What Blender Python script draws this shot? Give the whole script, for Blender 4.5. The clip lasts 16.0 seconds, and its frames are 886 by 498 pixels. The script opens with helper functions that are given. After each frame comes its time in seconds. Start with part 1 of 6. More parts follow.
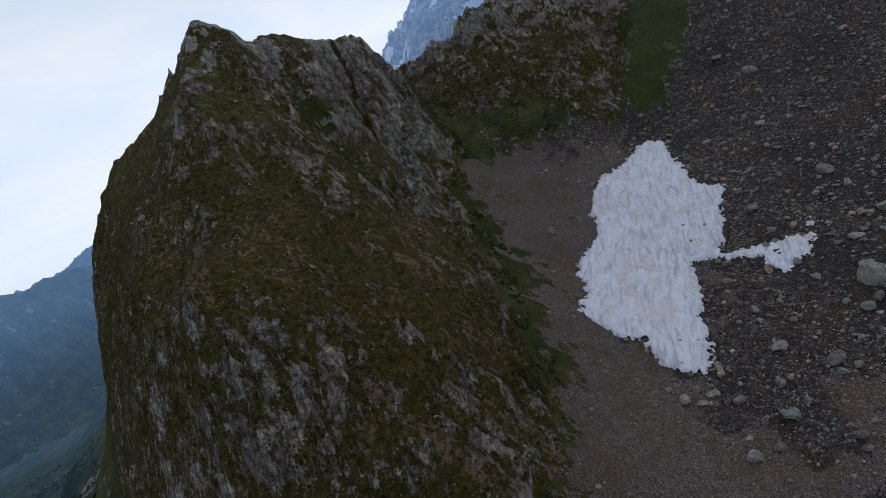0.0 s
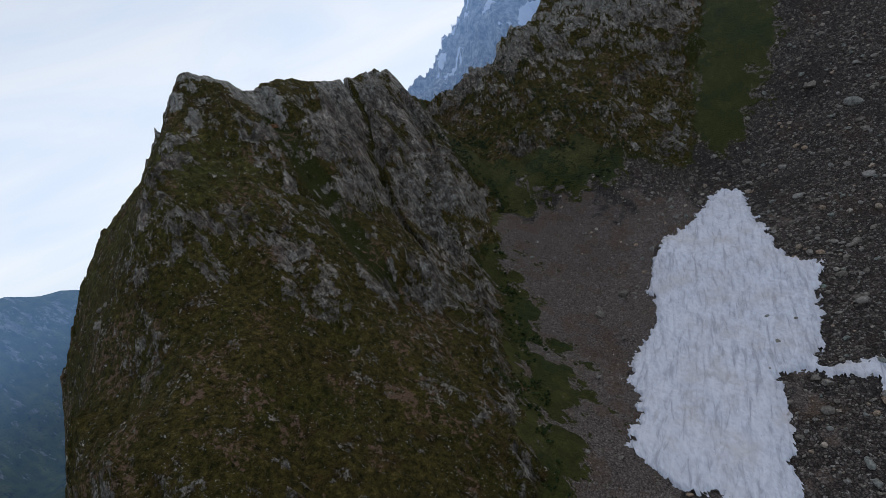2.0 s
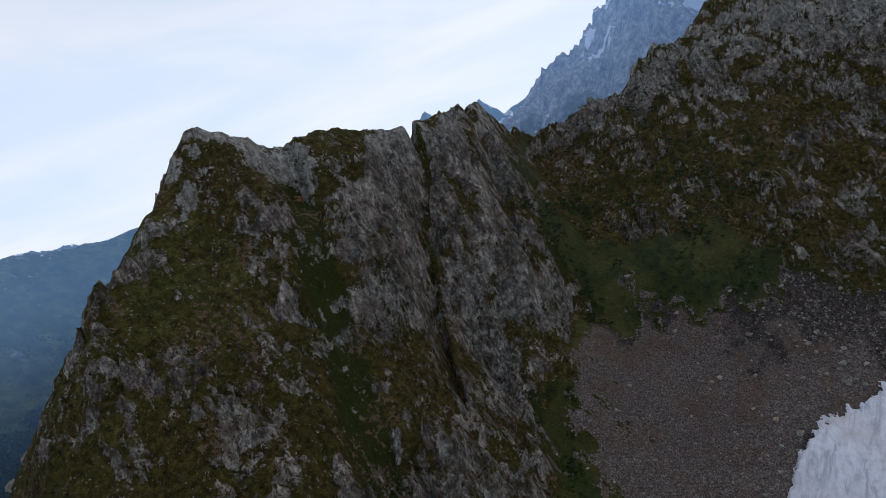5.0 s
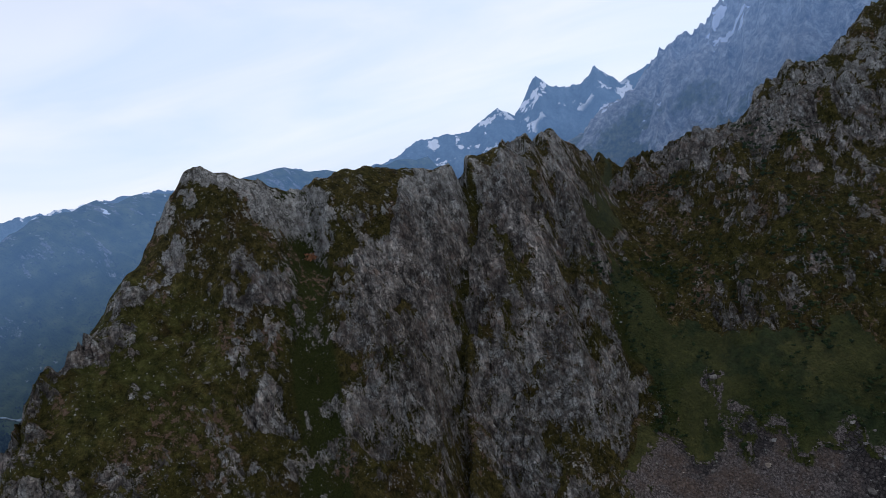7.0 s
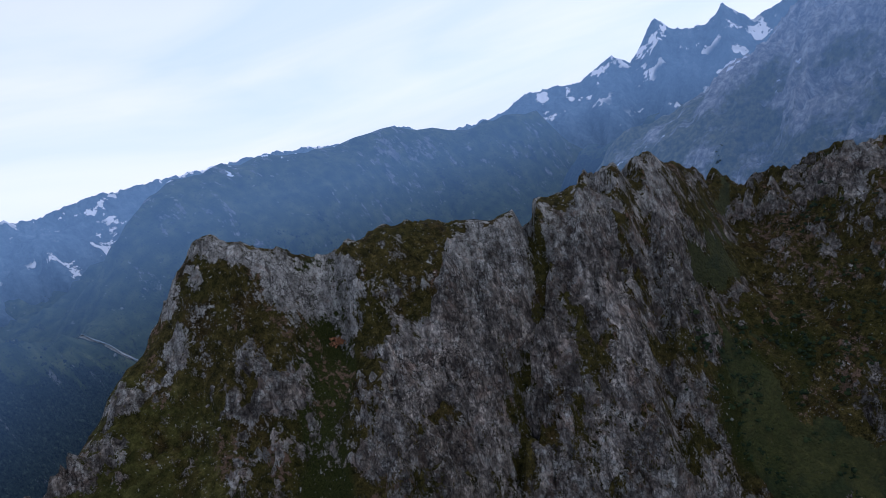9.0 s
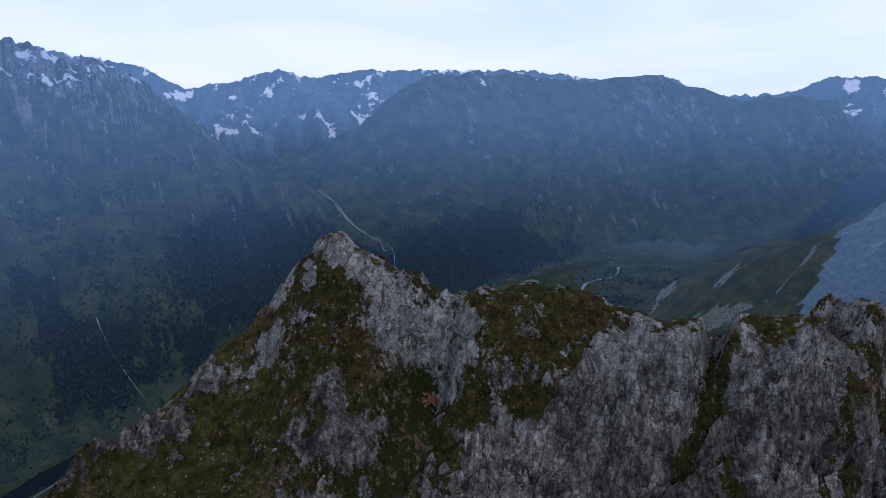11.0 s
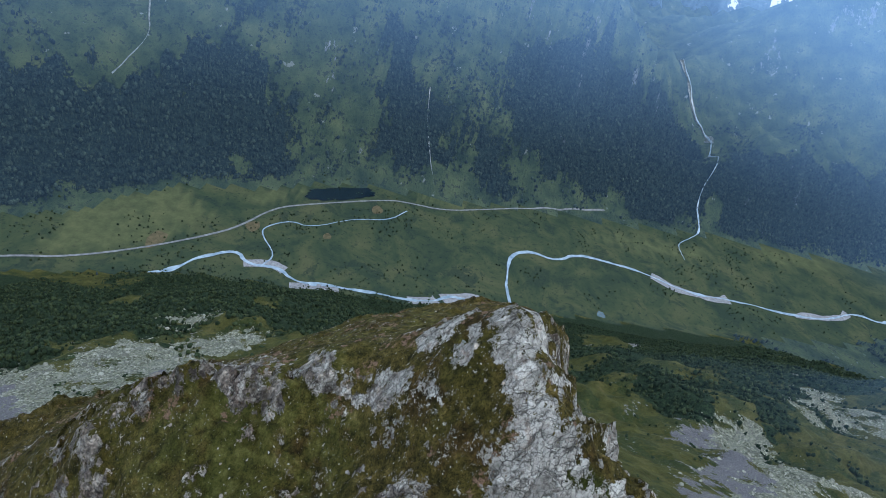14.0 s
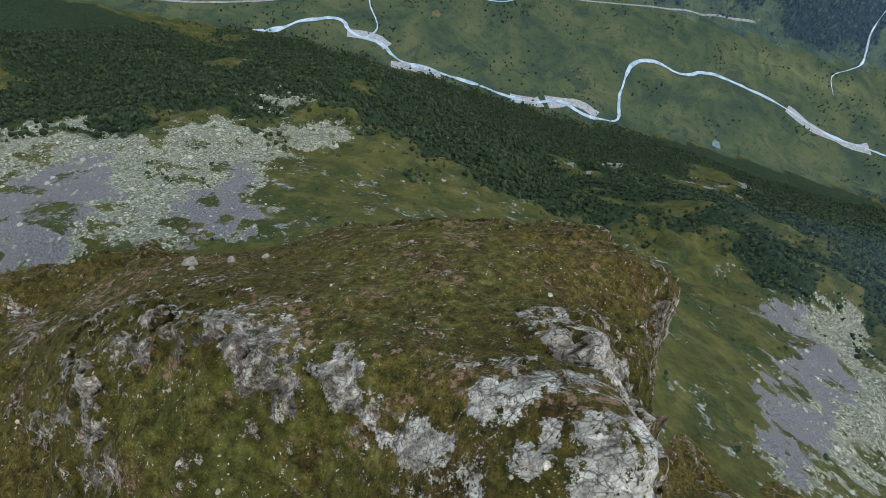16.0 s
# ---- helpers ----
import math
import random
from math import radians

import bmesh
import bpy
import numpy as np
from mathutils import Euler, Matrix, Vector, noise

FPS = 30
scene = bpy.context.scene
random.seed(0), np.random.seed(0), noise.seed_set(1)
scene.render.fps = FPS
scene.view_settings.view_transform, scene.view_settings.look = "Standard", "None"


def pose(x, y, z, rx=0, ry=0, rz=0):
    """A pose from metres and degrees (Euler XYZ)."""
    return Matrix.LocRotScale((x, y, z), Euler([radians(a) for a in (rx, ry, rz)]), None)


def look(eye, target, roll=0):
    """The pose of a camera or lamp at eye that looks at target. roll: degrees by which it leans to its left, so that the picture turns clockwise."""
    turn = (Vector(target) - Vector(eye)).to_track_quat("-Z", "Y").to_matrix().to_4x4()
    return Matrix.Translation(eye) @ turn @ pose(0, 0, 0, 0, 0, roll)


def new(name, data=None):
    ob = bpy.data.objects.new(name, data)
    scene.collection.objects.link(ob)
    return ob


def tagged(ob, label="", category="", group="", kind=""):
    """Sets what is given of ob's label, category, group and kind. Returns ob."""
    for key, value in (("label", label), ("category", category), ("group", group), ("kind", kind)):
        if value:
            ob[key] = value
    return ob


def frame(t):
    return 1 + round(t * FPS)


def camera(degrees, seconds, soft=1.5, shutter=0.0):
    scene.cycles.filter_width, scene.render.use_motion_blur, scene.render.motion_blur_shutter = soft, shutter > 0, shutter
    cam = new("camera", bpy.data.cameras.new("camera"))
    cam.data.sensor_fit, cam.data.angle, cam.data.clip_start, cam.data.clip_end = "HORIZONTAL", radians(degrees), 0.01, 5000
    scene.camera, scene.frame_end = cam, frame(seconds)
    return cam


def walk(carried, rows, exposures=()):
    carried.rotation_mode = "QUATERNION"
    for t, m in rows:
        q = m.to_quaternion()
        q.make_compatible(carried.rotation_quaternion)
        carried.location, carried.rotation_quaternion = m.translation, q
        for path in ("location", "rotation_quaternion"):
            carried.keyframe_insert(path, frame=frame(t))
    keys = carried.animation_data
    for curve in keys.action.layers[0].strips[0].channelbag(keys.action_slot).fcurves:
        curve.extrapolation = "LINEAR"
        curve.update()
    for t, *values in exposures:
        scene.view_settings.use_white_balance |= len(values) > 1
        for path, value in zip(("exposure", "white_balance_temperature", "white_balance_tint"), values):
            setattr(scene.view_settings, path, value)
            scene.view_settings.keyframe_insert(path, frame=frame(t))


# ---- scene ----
cam = camera(72.45, 16.0, soft=0.75)
ROWS = [
    (0.0, 0.05, 0.05, 603.02, 78.372, 19.361, -3.966),
    (0.5, 5.30, 8.72, 606.22, 78.331, 19.802, -2.849),
    (1.0, 10.29, 17.51, 609.75, 78.683, 20.105, -0.980),
    (1.5, 14.90, 26.41, 613.52, 79.213, 20.225, 0.701),
    (2.0, 19.34, 35.33, 617.27, 79.849, 20.307, 2.474),
    (2.5, 23.56, 44.44, 621.22, 79.561, 20.345, 4.194),
    (3.0, 27.68, 53.42, 625.59, 78.639, 20.297, 5.943),
    (3.5, 31.56, 62.84, 629.89, 78.307, 19.864, 8.097),
    (4.0, 34.81, 72.41, 633.94, 79.077, 19.067, 10.775),
    (6.5, 46.71, 117.67, 653.16, 79.513, 11.798, 25.348),
    (7.0, 46.68, 125.75, 656.48, 78.891, 12.407, 27.312),
    (7.5, 46.45, 133.76, 659.97, 78.186, 13.134, 29.347),
    (8.0, 45.96, 141.51, 663.36, 77.548, 14.007, 31.587),
    (8.5, 45.17, 149.13, 666.65, 77.077, 14.915, 34.036),
    (9.0, 44.07, 156.79, 669.92, 76.922, 14.467, 37.668),
    (9.5, 42.33, 163.66, 673.07, 76.951, 12.179, 42.991),
    (10.0, 40.32, 170.10, 675.95, 77.101, 9.367, 50.073),
    (12.5, 20.57, 191.27, 692.39, 66.028, -9.843, 80.214),
    (13.0, 13.97, 193.54, 694.62, 63.862, -12.310, 87.103),
    (13.5, 7.08, 194.85, 696.51, 60.187, -14.184, 93.503),
    (14.0, -0.17, 195.27, 698.01, 54.303, -15.390, 99.016),
    (14.5, -7.71, 194.79, 698.78, 47.978, -16.076, 104.433),
    (15.0, -15.62, 193.55, 698.88, 42.113, -15.740, 108.464),
    (15.5, -23.76, 191.75, 698.13, 36.571, -15.361, 110.868),
    (16.0, -32.16, 189.45, 696.22, 30.645, -15.025, 112.215),
]
walk(cam, [(t, pose(x, y, z, rx, ry, rz)) for t, x, y, z, rx, ry, rz in ROWS],
     exposures=[(0, 0.05, 6500, 11), (6, 0.05, 6350, 13), (9, 0.10, 5800, 19), (12.5, 0.07, 5720, 16), (13, 0.50, 5880, 12), (13.5, 0.95, 6100, 9), (14.5, 1.9, 6080, 7), (15.5, 1.9, 6600, 6), (16, 1.9, 6950, 6)])

# ---- world, sun, exposure ----
SUN_EL, SUN_AZ = radians(50), radians(35)
world = bpy.data.worlds.new("overcast_sky")
scene.world = world
world.use_nodes = True
wn, wl = world.node_tree.nodes, world.node_tree.links
wn.clear()
w_out = wn.new("ShaderNodeOutputWorld")
w_bg = wn.new("ShaderNodeBackground")
w_sky = wn.new("ShaderNodeTexSky")
w_sky.sky_type = "NISHITA"
w_sky.sun_disc = False
w_sky.sun_elevation, w_sky.sun_rotation = SUN_EL, SUN_AZ
w_sky.altitude = 2400
w_scale = wn.new("ShaderNodeVectorMath")
w_scale.operation = "SCALE"
w_scale.inputs["Scale"].default_value = 0.10
wl.new(w_sky.outputs[0], w_scale.inputs[0])
w_tc = wn.new("ShaderNodeTexCoord")
w_map = wn.new("ShaderNodeMapping")
w_map.inputs["Scale"].default_value = (1.0, 1.0, 4.5)
wl.new(w_tc.outputs["Generated"], w_map.inputs[0])
w_noise = wn.new("ShaderNodeTexNoise")
w_noise.inputs["Scale"].default_value = 2.2
w_noise.inputs["Detail"].default_value = 5
w_noise.inputs["Roughness"].default_value = 0.5
w_noise.inputs["Distortion"].default_value = 0.6
wl.new(w_map.outputs[0], w_noise.inputs["Vector"])
w_ramp = wn.new("ShaderNodeValToRGB")
w_ramp.color_ramp.elements[0].position, w_ramp.color_ramp.elements[0].color = 0.30, (0.69, 0.82, 1.0, 1)
w_ramp.color_ramp.elements[1].position, w_ramp.color_ramp.elements[1].color = 0.68, (0.90, 0.945, 1.0, 1)
wl.new(w_noise.outputs["Fac"], w_ramp.inputs[0])
w_mix = wn.new("ShaderNodeMix")
w_mix.data_type = "RGBA"
w_mix.inputs["Factor"].default_value = 0.88
wl.new(w_scale.outputs[0], w_mix.inputs[6])
wl.new(w_ramp.outputs[0], w_mix.inputs[7])
# thin bright haze towards the horizon, deeper grey-blue overhead
w_sep = wn.new("ShaderNodeSeparateXYZ")
wl.new(w_tc.outputs["Generated"], w_sep.inputs[0])
w_high = wn.new("ShaderNodeMapRange")
w_high.inputs[1].default_value, w_high.inputs[2].default_value = 0.22, 0.85
w_high.inputs[3].default_value, w_high.inputs[4].default_value = 0.0, 0.85
wl.new(w_sep.outputs[2], w_high.inputs[0])
w_deep = wn.new("ShaderNodeMix")
w_deep.data_type = "RGBA"
w_deep.inputs[7].default_value = (0.26, 0.33, 0.45, 1)
wl.new(w_high.outputs[0], w_deep.inputs["Factor"])
wl.new(w_mix.outputs[2], w_deep.inputs[6])
wl.new(w_deep.outputs[2], w_bg.inputs[0])
w_bg.inputs[1].default_value = 1.0
wl.new(w_bg.outputs[0], w_out.inputs[0])

sun = new("sun", bpy.data.lights.new("sun", "SUN"))
sun.data.energy, sun.data.angle, sun.data.color = 0.7, radians(25), (1.0, 0.96, 0.9)
sun.matrix_world = look((0, 0, 0), (-math.sin(SUN_AZ) * math.cos(SUN_EL), -math.cos(SUN_AZ) * math.cos(SUN_EL), -math.sin(SUN_EL)))


def lattice(ix, iy, iz):
    """Pseudo-random number in 0..1 for lattice corners."""
    h = (ix.astype(np.int64) * 374761393 + iy.astype(np.int64) * 668265263 + iz.astype(np.int64) * 2147483647) & 0xFFFFFFFF
    h = ((h ^ (h >> 13)) * 1274126177) & 0xFFFFFFFF
    h = ((h ^ (h >> 16)) * 2246822519) & 0xFFFFFFFF
    return ((h ^ (h >> 15)) & 0xFFFFFF) / float(0xFFFFFF)


def vnoise(x, y, z=0.0):
    """Smooth value noise, -1..1."""
    z = np.zeros_like(x) + z
    ix, iy, iz = np.floor(x), np.floor(y), np.floor(z)
    fx, fy, fz = x - ix, y - iy, z - iz
    fx, fy, fz = (f * f * f * (f * (f * 6 - 15) + 10) for f in (fx, fy, fz))
    out = 0
    for dx in (0, 1):
        for dy in (0, 1):
            for dz in (0, 1):
                w = (fx if dx else 1 - fx) * (fy if dy else 1 - fy) * (fz if dz else 1 - fz)
                out = out + w * lattice(ix + dx, iy + dy, iz + dz)
    return out * 2 - 1


def fbm(x, y, z=0.0, octaves=4, gain=0.5):
    out, a, s = 0, 1.0, 1.0
    for k in range(octaves):
        out = out + a * vnoise(x * s + 17.3 * k, y * s - 9.1 * k, z * s + 4.7 * k)
        a, s = a * gain, s * 2.03
    return out


def ridged(x, y, z=0.0, octaves=4, gain=0.5):
    out, a, s = 0, 1.0, 1.0
    for k in range(octaves):
        n = 1 - np.abs(vnoise(x * s + 31.7 * k, y * s + 5.9 * k, z * s - 8.3 * k)) * 1.6
        out = out + a * n
        a, s = a * gain, s * 2.07
    return out


def step(a, b, v):
    """Smooth step from a to b."""
    t = np.clip((v - a) / (b - a), 0, 1)
    return t * t * (3 - 2 * t)


def blob(x, y, cx, cy, rx, ry, turn=0.0):
    """Soft ellipse on the plan: 1 inside, 0 outside."""
    c, s = math.cos(radians(turn)), math.sin(radians(turn))
    a, b = ((x - cx) * c + (y - cy) * s) / rx, (-(x - cx) * s + (y - cy) * c) / ry
    return step(1.25, 0.75, np.sqrt(a * a + b * b))


def worley(x, y, seed):
    """Cells of broken rock: a random value per cell, and the distance to its edge."""
    ix, iy = np.floor(x).astype(int), np.floor(y).astype(int)
    d1, d2, val = np.full(x.shape, 9.0), np.full(x.shape, 9.0), np.zeros(x.shape)
    for dx in (-1, 0, 1):
        for dy in (-1, 0, 1):
            cx, cy = ix + dx, iy + dy
            h = np.sin(cx * 127.1 + cy * 311.7 + seed * 17.3) * 43758.5453
            h2 = np.sin(cx * 269.5 + cy * 183.3 + seed * 31.1) * 28411.731
            d = np.hypot(cx + h - np.floor(h) - x, cy + h2 - np.floor(h2) - y)
            near = d < d1
            d2 = np.where(near, d1, np.minimum(d2, d))
            hv = (h + h2) * 1.37
            val = np.where(near, hv - np.floor(hv), val)
            d1 = np.where(near, d, d1)
    return val, d2 - d1


# ---- materials ----
class Nodes:
    """Short hand for building one node material."""

    def __init__(self, name, rough=0.9):
        self.mat = bpy.data.materials.new(name)
        self.mat.use_nodes = True
        self.n, self.l = self.mat.node_tree.nodes, self.mat.node_tree.links
        self.bsdf = self.n["Principled BSDF"]
        self.bsdf.inputs["Roughness"].default_value = rough
        self.bsdf.inputs["Specular IOR Level"].default_value = 0.08
        self.pos = self.n.new("ShaderNodeNewGeometry").outputs["Position"]

    def put(self, sock, v):
        if isinstance(v, bpy.types.NodeSocket):
            self.l.new(v, sock)
        elif isinstance(v, tuple) and len(v) == 3 and sock.type == "RGBA":
            sock.default_value = (*v, 1)
        else:
            sock.default_value = v

    def attr(self, name):
        a = self.n.new("ShaderNodeAttribute")
        a.attribute_name = name
        return a.outputs["Fac"]

    def rnd(self):
        return self.n.new("ShaderNodeObjectInfo").outputs["Random"]

    def island(self):
        return self.n.new("ShaderNodeNewGeometry").outputs["Random Per Island"]

    def warp(self, scale=(1, 1, 1), turn=(0, 0, 0)):
        m = self.n.new("ShaderNodeMapping")
        m.vector_type = "TEXTURE"
        m.inputs["Scale"].default_value = [1.0 / v for v in scale]
        m.inputs["Rotation"].default_value = [radians(v) for v in turn]
        self.l.new(self.pos, m.inputs[0])
        return m.outputs[0]

    def noise(self, size, detail=4, rough=0.55, vec=None, distort=0.0):
        t = self.n.new("ShaderNodeTexNoise")
        t.inputs["Scale"].default_value = 1.0 / size
        t.inputs["Detail"].default_value = detail
        t.inputs["Roughness"].default_value = rough
        t.inputs["Distortion"].default_value = distort
        self.l.new(vec or self.pos, t.inputs["Vector"])
        return t.outputs["Fac"]

    def jitter(self, vec, size, amount):
        """A texture place pushed about, so that cells and joints run unevenly."""
        t = self.n.new("ShaderNodeTexNoise")
        t.inputs["Scale"].default_value, t.inputs["Detail"].default_value = 1.0 / size, 3
        self.l.new(self.pos, t.inputs["Vector"])
        a, b = self.n.new("ShaderNodeVectorMath"), self.n.new("ShaderNodeVectorMath")
        a.operation, b.operation = "SCALE", "ADD"
        a.inputs["Scale"].default_value = amount
        self.l.new(t.outputs["Color"], a.inputs[0])
        self.l.new(vec, b.inputs[0])
        self.l.new(a.outputs[0], b.inputs[1])
        return b.outputs[0]

    def cells(self, size, vec=None, feature="F1", out="Color"):
        t = self.n.new("ShaderNodeTexVoronoi")
        t.feature = feature
        t.inputs["Scale"].default_value = 1.0 / size
        self.l.new(vec or self.pos, t.inputs["Vector"])
        return t.outputs[out]

    def calc(self, op, a, b=0.0, clamp=False):
        t = self.n.new("ShaderNodeMath")
        t.operation, t.use_clamp = op, clamp
        self.put(t.inputs[0], a)
        self.put(t.inputs[1], b)
        return t.outputs[0]

    def fit(self, v, a, b, lo=0.0, hi=1.0):
        t = self.n.new("ShaderNodeMapRange")
        t.interpolation_type = "SMOOTHSTEP"
        self.put(t.inputs[0], v)
        for k, w in enumerate((a, b, lo, hi)):
            t.inputs[k + 1].default_value = w
        return t.outputs[0]

    def mix(self, f, a, b, blend="MIX"):
        t = self.n.new("ShaderNodeMix")
        t.data_type, t.blend_type = "RGBA", blend
        self.put(t.inputs["Factor"], f)
        self.put(t.inputs[6], a)
        self.put(t.inputs[7], b)
        return t.outputs[2]

    def ramp(self, f, *stops):
        t = self.n.new("ShaderNodeValToRGB")
        e = t.color_ramp.elements
        while len(e) < len(stops):
            e.new(0.5)
        for k, (p, c) in enumerate(stops):
            e[k].position, e[k].color = p, (*c, 1)
        self.put(t.inputs[0], f)
        return t.outputs[0]

    def steep(self):
        """0 on level ground, 1 on an upright face."""
        s = self.n.new("ShaderNodeSeparateXYZ")
        self.l.new(self.n.new("ShaderNodeNewGeometry").outputs["Normal"], s.inputs[0])
        return self.calc("SUBTRACT", 1.0, s.outputs[2])

    def bump(self, h, strength=0.6, dist=0.3):
        t = self.n.new("ShaderNodeBump")
        t.inputs["Strength"].default_value, t.inputs["Distance"].default_value = strength, dist
        self.put(t.inputs["Height"], h)
        self.l.new(t.outputs[0], self.bsdf.inputs["Normal"])

    def done(self, colour, rough=None):
        self.put(self.bsdf.inputs["Base Color"], colour)
        if rough is not None:
            self.put(self.bsdf.inputs["Roughness"], rough)
        return self.mat


def stone_colour(k):
    """Weathered grey-brown schist: broad planes split by thin dark cracks, pale lichen and rust."""
    fall = k.warp((1.0, 0.72, 0.62), (0, 0, 36.9))
    grain = k.noise(0.26, 5, 0.75)
    beds = k.noise(1.5, 7, 0.72, fall, 0.3)
    face = k.noise(6.0, 6, 0.66, fall)
    base = k.ramp(face, (0.36, (0.075, 0.064, 0.055)), (0.50, (0.145, 0.128, 0.111)), (0.64, (0.250, 0.226, 0.199)))
    base = k.mix(1.0, base, k.ramp(k.noise(0.55, 6, 0.78, fall), (0.36, (0.34, 0.33, 0.33)), (0.50, (1.0, 1.0, 1.0)), (0.64, (1.95, 1.92, 1.86))), "MULTIPLY")
    base = k.mix(1.0, base, k.ramp(beds, (0.34, (0.42, 0.41, 0.41)), (0.50, (1.0, 1.0, 1.0)), (0.64, (1.55, 1.54, 1.52))), "MULTIPLY")
    base = k.mix(k.fit(k.noise(5.0, 6, 0.7), 0.50, 0.66, 0.0, 0.6), base, k.ramp(beds, (0.36, (0.070, 0.046, 0.036)), (0.62, (0.30, 0.215, 0.168))))
    # broad random tone patches standing in for lit and shaded rock facets
    base = k.mix(1.0, base, k.ramp(k.noise(13.0, 5, 0.62, fall), (0.38, (0.62, 0.60, 0.58)), (0.50, (1.0, 1.0, 1.0)), (0.62, (1.34, 1.33, 1.32))), "MULTIPLY")
    lichen = k.calc("ADD", k.noise(1.6, 7, 0.75), k.calc("ADD", k.calc("MULTIPLY", k.attr("pale"), 0.18), k.calc("MULTIPLY", k.calc("SUBTRACT", 1.0, k.attr("rock")), 0.08)))
    base = k.mix(k.fit(lichen, 0.51, 0.68, 0.0, 0.85), base, k.ramp(beds, (0.36, (0.17, 0.165, 0.145)), (0.60, (0.46, 0.45, 0.41))))
    # blocks between joints: each its own tone, thin dark gaps
    far_off = k.jitter(k.warp((1.0, 0.42, 0.32), (0, 0, 36.9)), 2.2, 2.4)
    near_by = k.jitter(k.warp((1.0, 0.7, 0.6), (0, 0, 30)), 0.9, 0.6)
    tone = k.n.new("ShaderNodeSeparateColor")
    k.l.new(k.cells(1.15, far_off), tone.inputs[0])
    base = k.mix(1.0, base, k.ramp(tone.outputs[0], (0.0, (0.74, 0.73, 0.73)), (1.0, (1.26, 1.25, 1.24))), "MULTIPLY")
    seam = k.cells(1.15, far_off, "DISTANCE_TO_EDGE", "Distance")
    fine = k.cells(0.5, near_by, "DISTANCE_TO_EDGE", "Distance")
    some = k.noise(3.2, 4, 0.6)
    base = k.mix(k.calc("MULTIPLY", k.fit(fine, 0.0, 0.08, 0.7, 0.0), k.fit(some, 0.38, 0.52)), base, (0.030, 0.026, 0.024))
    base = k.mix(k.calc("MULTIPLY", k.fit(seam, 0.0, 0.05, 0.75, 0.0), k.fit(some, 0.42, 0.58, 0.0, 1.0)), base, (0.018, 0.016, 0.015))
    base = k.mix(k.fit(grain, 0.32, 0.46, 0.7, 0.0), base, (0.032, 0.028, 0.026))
    return base, grain, beds, seam


def turf_colour(k):
    """Alpine turf in autumn: brown, olive and dark green tufts."""
    big, mid, fine = k.noise(16.0, 4), k.noise(1.3, 8, 0.76), k.noise(0.24, 4, 0.8)
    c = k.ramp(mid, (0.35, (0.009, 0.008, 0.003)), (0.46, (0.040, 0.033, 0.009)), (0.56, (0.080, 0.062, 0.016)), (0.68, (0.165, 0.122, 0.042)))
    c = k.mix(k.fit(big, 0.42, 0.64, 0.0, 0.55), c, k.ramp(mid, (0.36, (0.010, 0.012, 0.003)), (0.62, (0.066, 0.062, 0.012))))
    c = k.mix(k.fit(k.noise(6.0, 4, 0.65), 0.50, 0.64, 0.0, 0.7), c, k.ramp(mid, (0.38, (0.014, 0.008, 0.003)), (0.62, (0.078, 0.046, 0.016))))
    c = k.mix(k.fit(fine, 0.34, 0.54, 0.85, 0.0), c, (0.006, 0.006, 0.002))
    return c, mid, fine


def make_crag_rock():
    k = Nodes("crag_rock_and_turf")
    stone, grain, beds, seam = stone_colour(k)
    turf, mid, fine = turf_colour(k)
    turf = k.mix(k.fit(k.calc("ADD", k.attr("lush"), k.calc("MULTIPLY", mid, 0.5)), 0.6, 1.0), turf, k.ramp(fine, (0.35, (0.009, 0.012, 0.003)), (0.7, (0.052, 0.058, 0.013))))
    straw = k.ramp(mid, (0.36, (0.022, 0.026, 0.006)), (0.52, (0.082, 0.084, 0.020)), (0.68, (0.19, 0.175, 0.062)))
    turf = k.mix(k.calc("MULTIPLY", k.attr("gravel"), k.fit(k.noise(3.5, 6, 0.7), 0.42, 0.60, 0.0, 0.5)), turf, straw)
    earth = k.ramp(fine, (0.3, (0.060, 0.036, 0.024)), (0.7, (0.235, 0.150, 0.104)))
    turf = k.mix(k.fit(k.calc("ADD", k.attr("dirt"), k.calc("MULTIPLY", k.calc("SUBTRACT", k.noise(1.1, 6, 0.75), 0.5), 3.0)), 0.55, 0.80), turf, earth)
    streak = k.noise(1.25, 9, 0.78, k.warp((1, 1, 0.36)), 0.3)
    speck = k.noise(0.42, 5, 0.8)
    m = k.calc("ADD", k.calc("MULTIPLY", k.attr("rock"), 0.95), k.calc("ADD", k.calc("MULTIPLY", k.calc("SUBTRACT", streak, 0.5), 3.2), k.calc("MULTIPLY", k.calc("SUBTRACT", speck, 0.5), 2.3)))
    m = k.calc("ADD", m, k.calc("MULTIPLY", k.calc("SUBTRACT", k.steep(), 0.42), 0.6))
    m = k.calc("ADD", m, k.calc("MULTIPLY", k.calc("SUBTRACT", k.noise(6.0, 7, 0.7), 0.5), 2.1))
    m = k.calc("SUBTRACT", m, k.calc("MULTIPLY", k.attr("lush"), 0.32))
    m = k.fit(m, 0.42, 0.49)
    chip = k.fit(k.calc("ADD", k.noise(0.45, 3, 0.6), k.calc("MULTIPLY", k.noise(7.0, 4, 0.6), 0.25)), 0.80, 0.825)
    turf = k.mix(chip, turf, k.ramp(grain, (0.4, (0.16, 0.15, 0.135)), (0.6, (0.42, 0.40, 0.37))))
    k.bump(k.mix(m, k.calc("ADD", fine, k.calc("MULTIPLY", mid, 1.2)), k.calc("ADD", k.calc("MULTIPLY", grain, 0.8), k.calc("ADD", beds, k.fit(seam, 0, 0.12)))), 0.9, 0.35)
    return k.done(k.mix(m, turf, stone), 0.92)


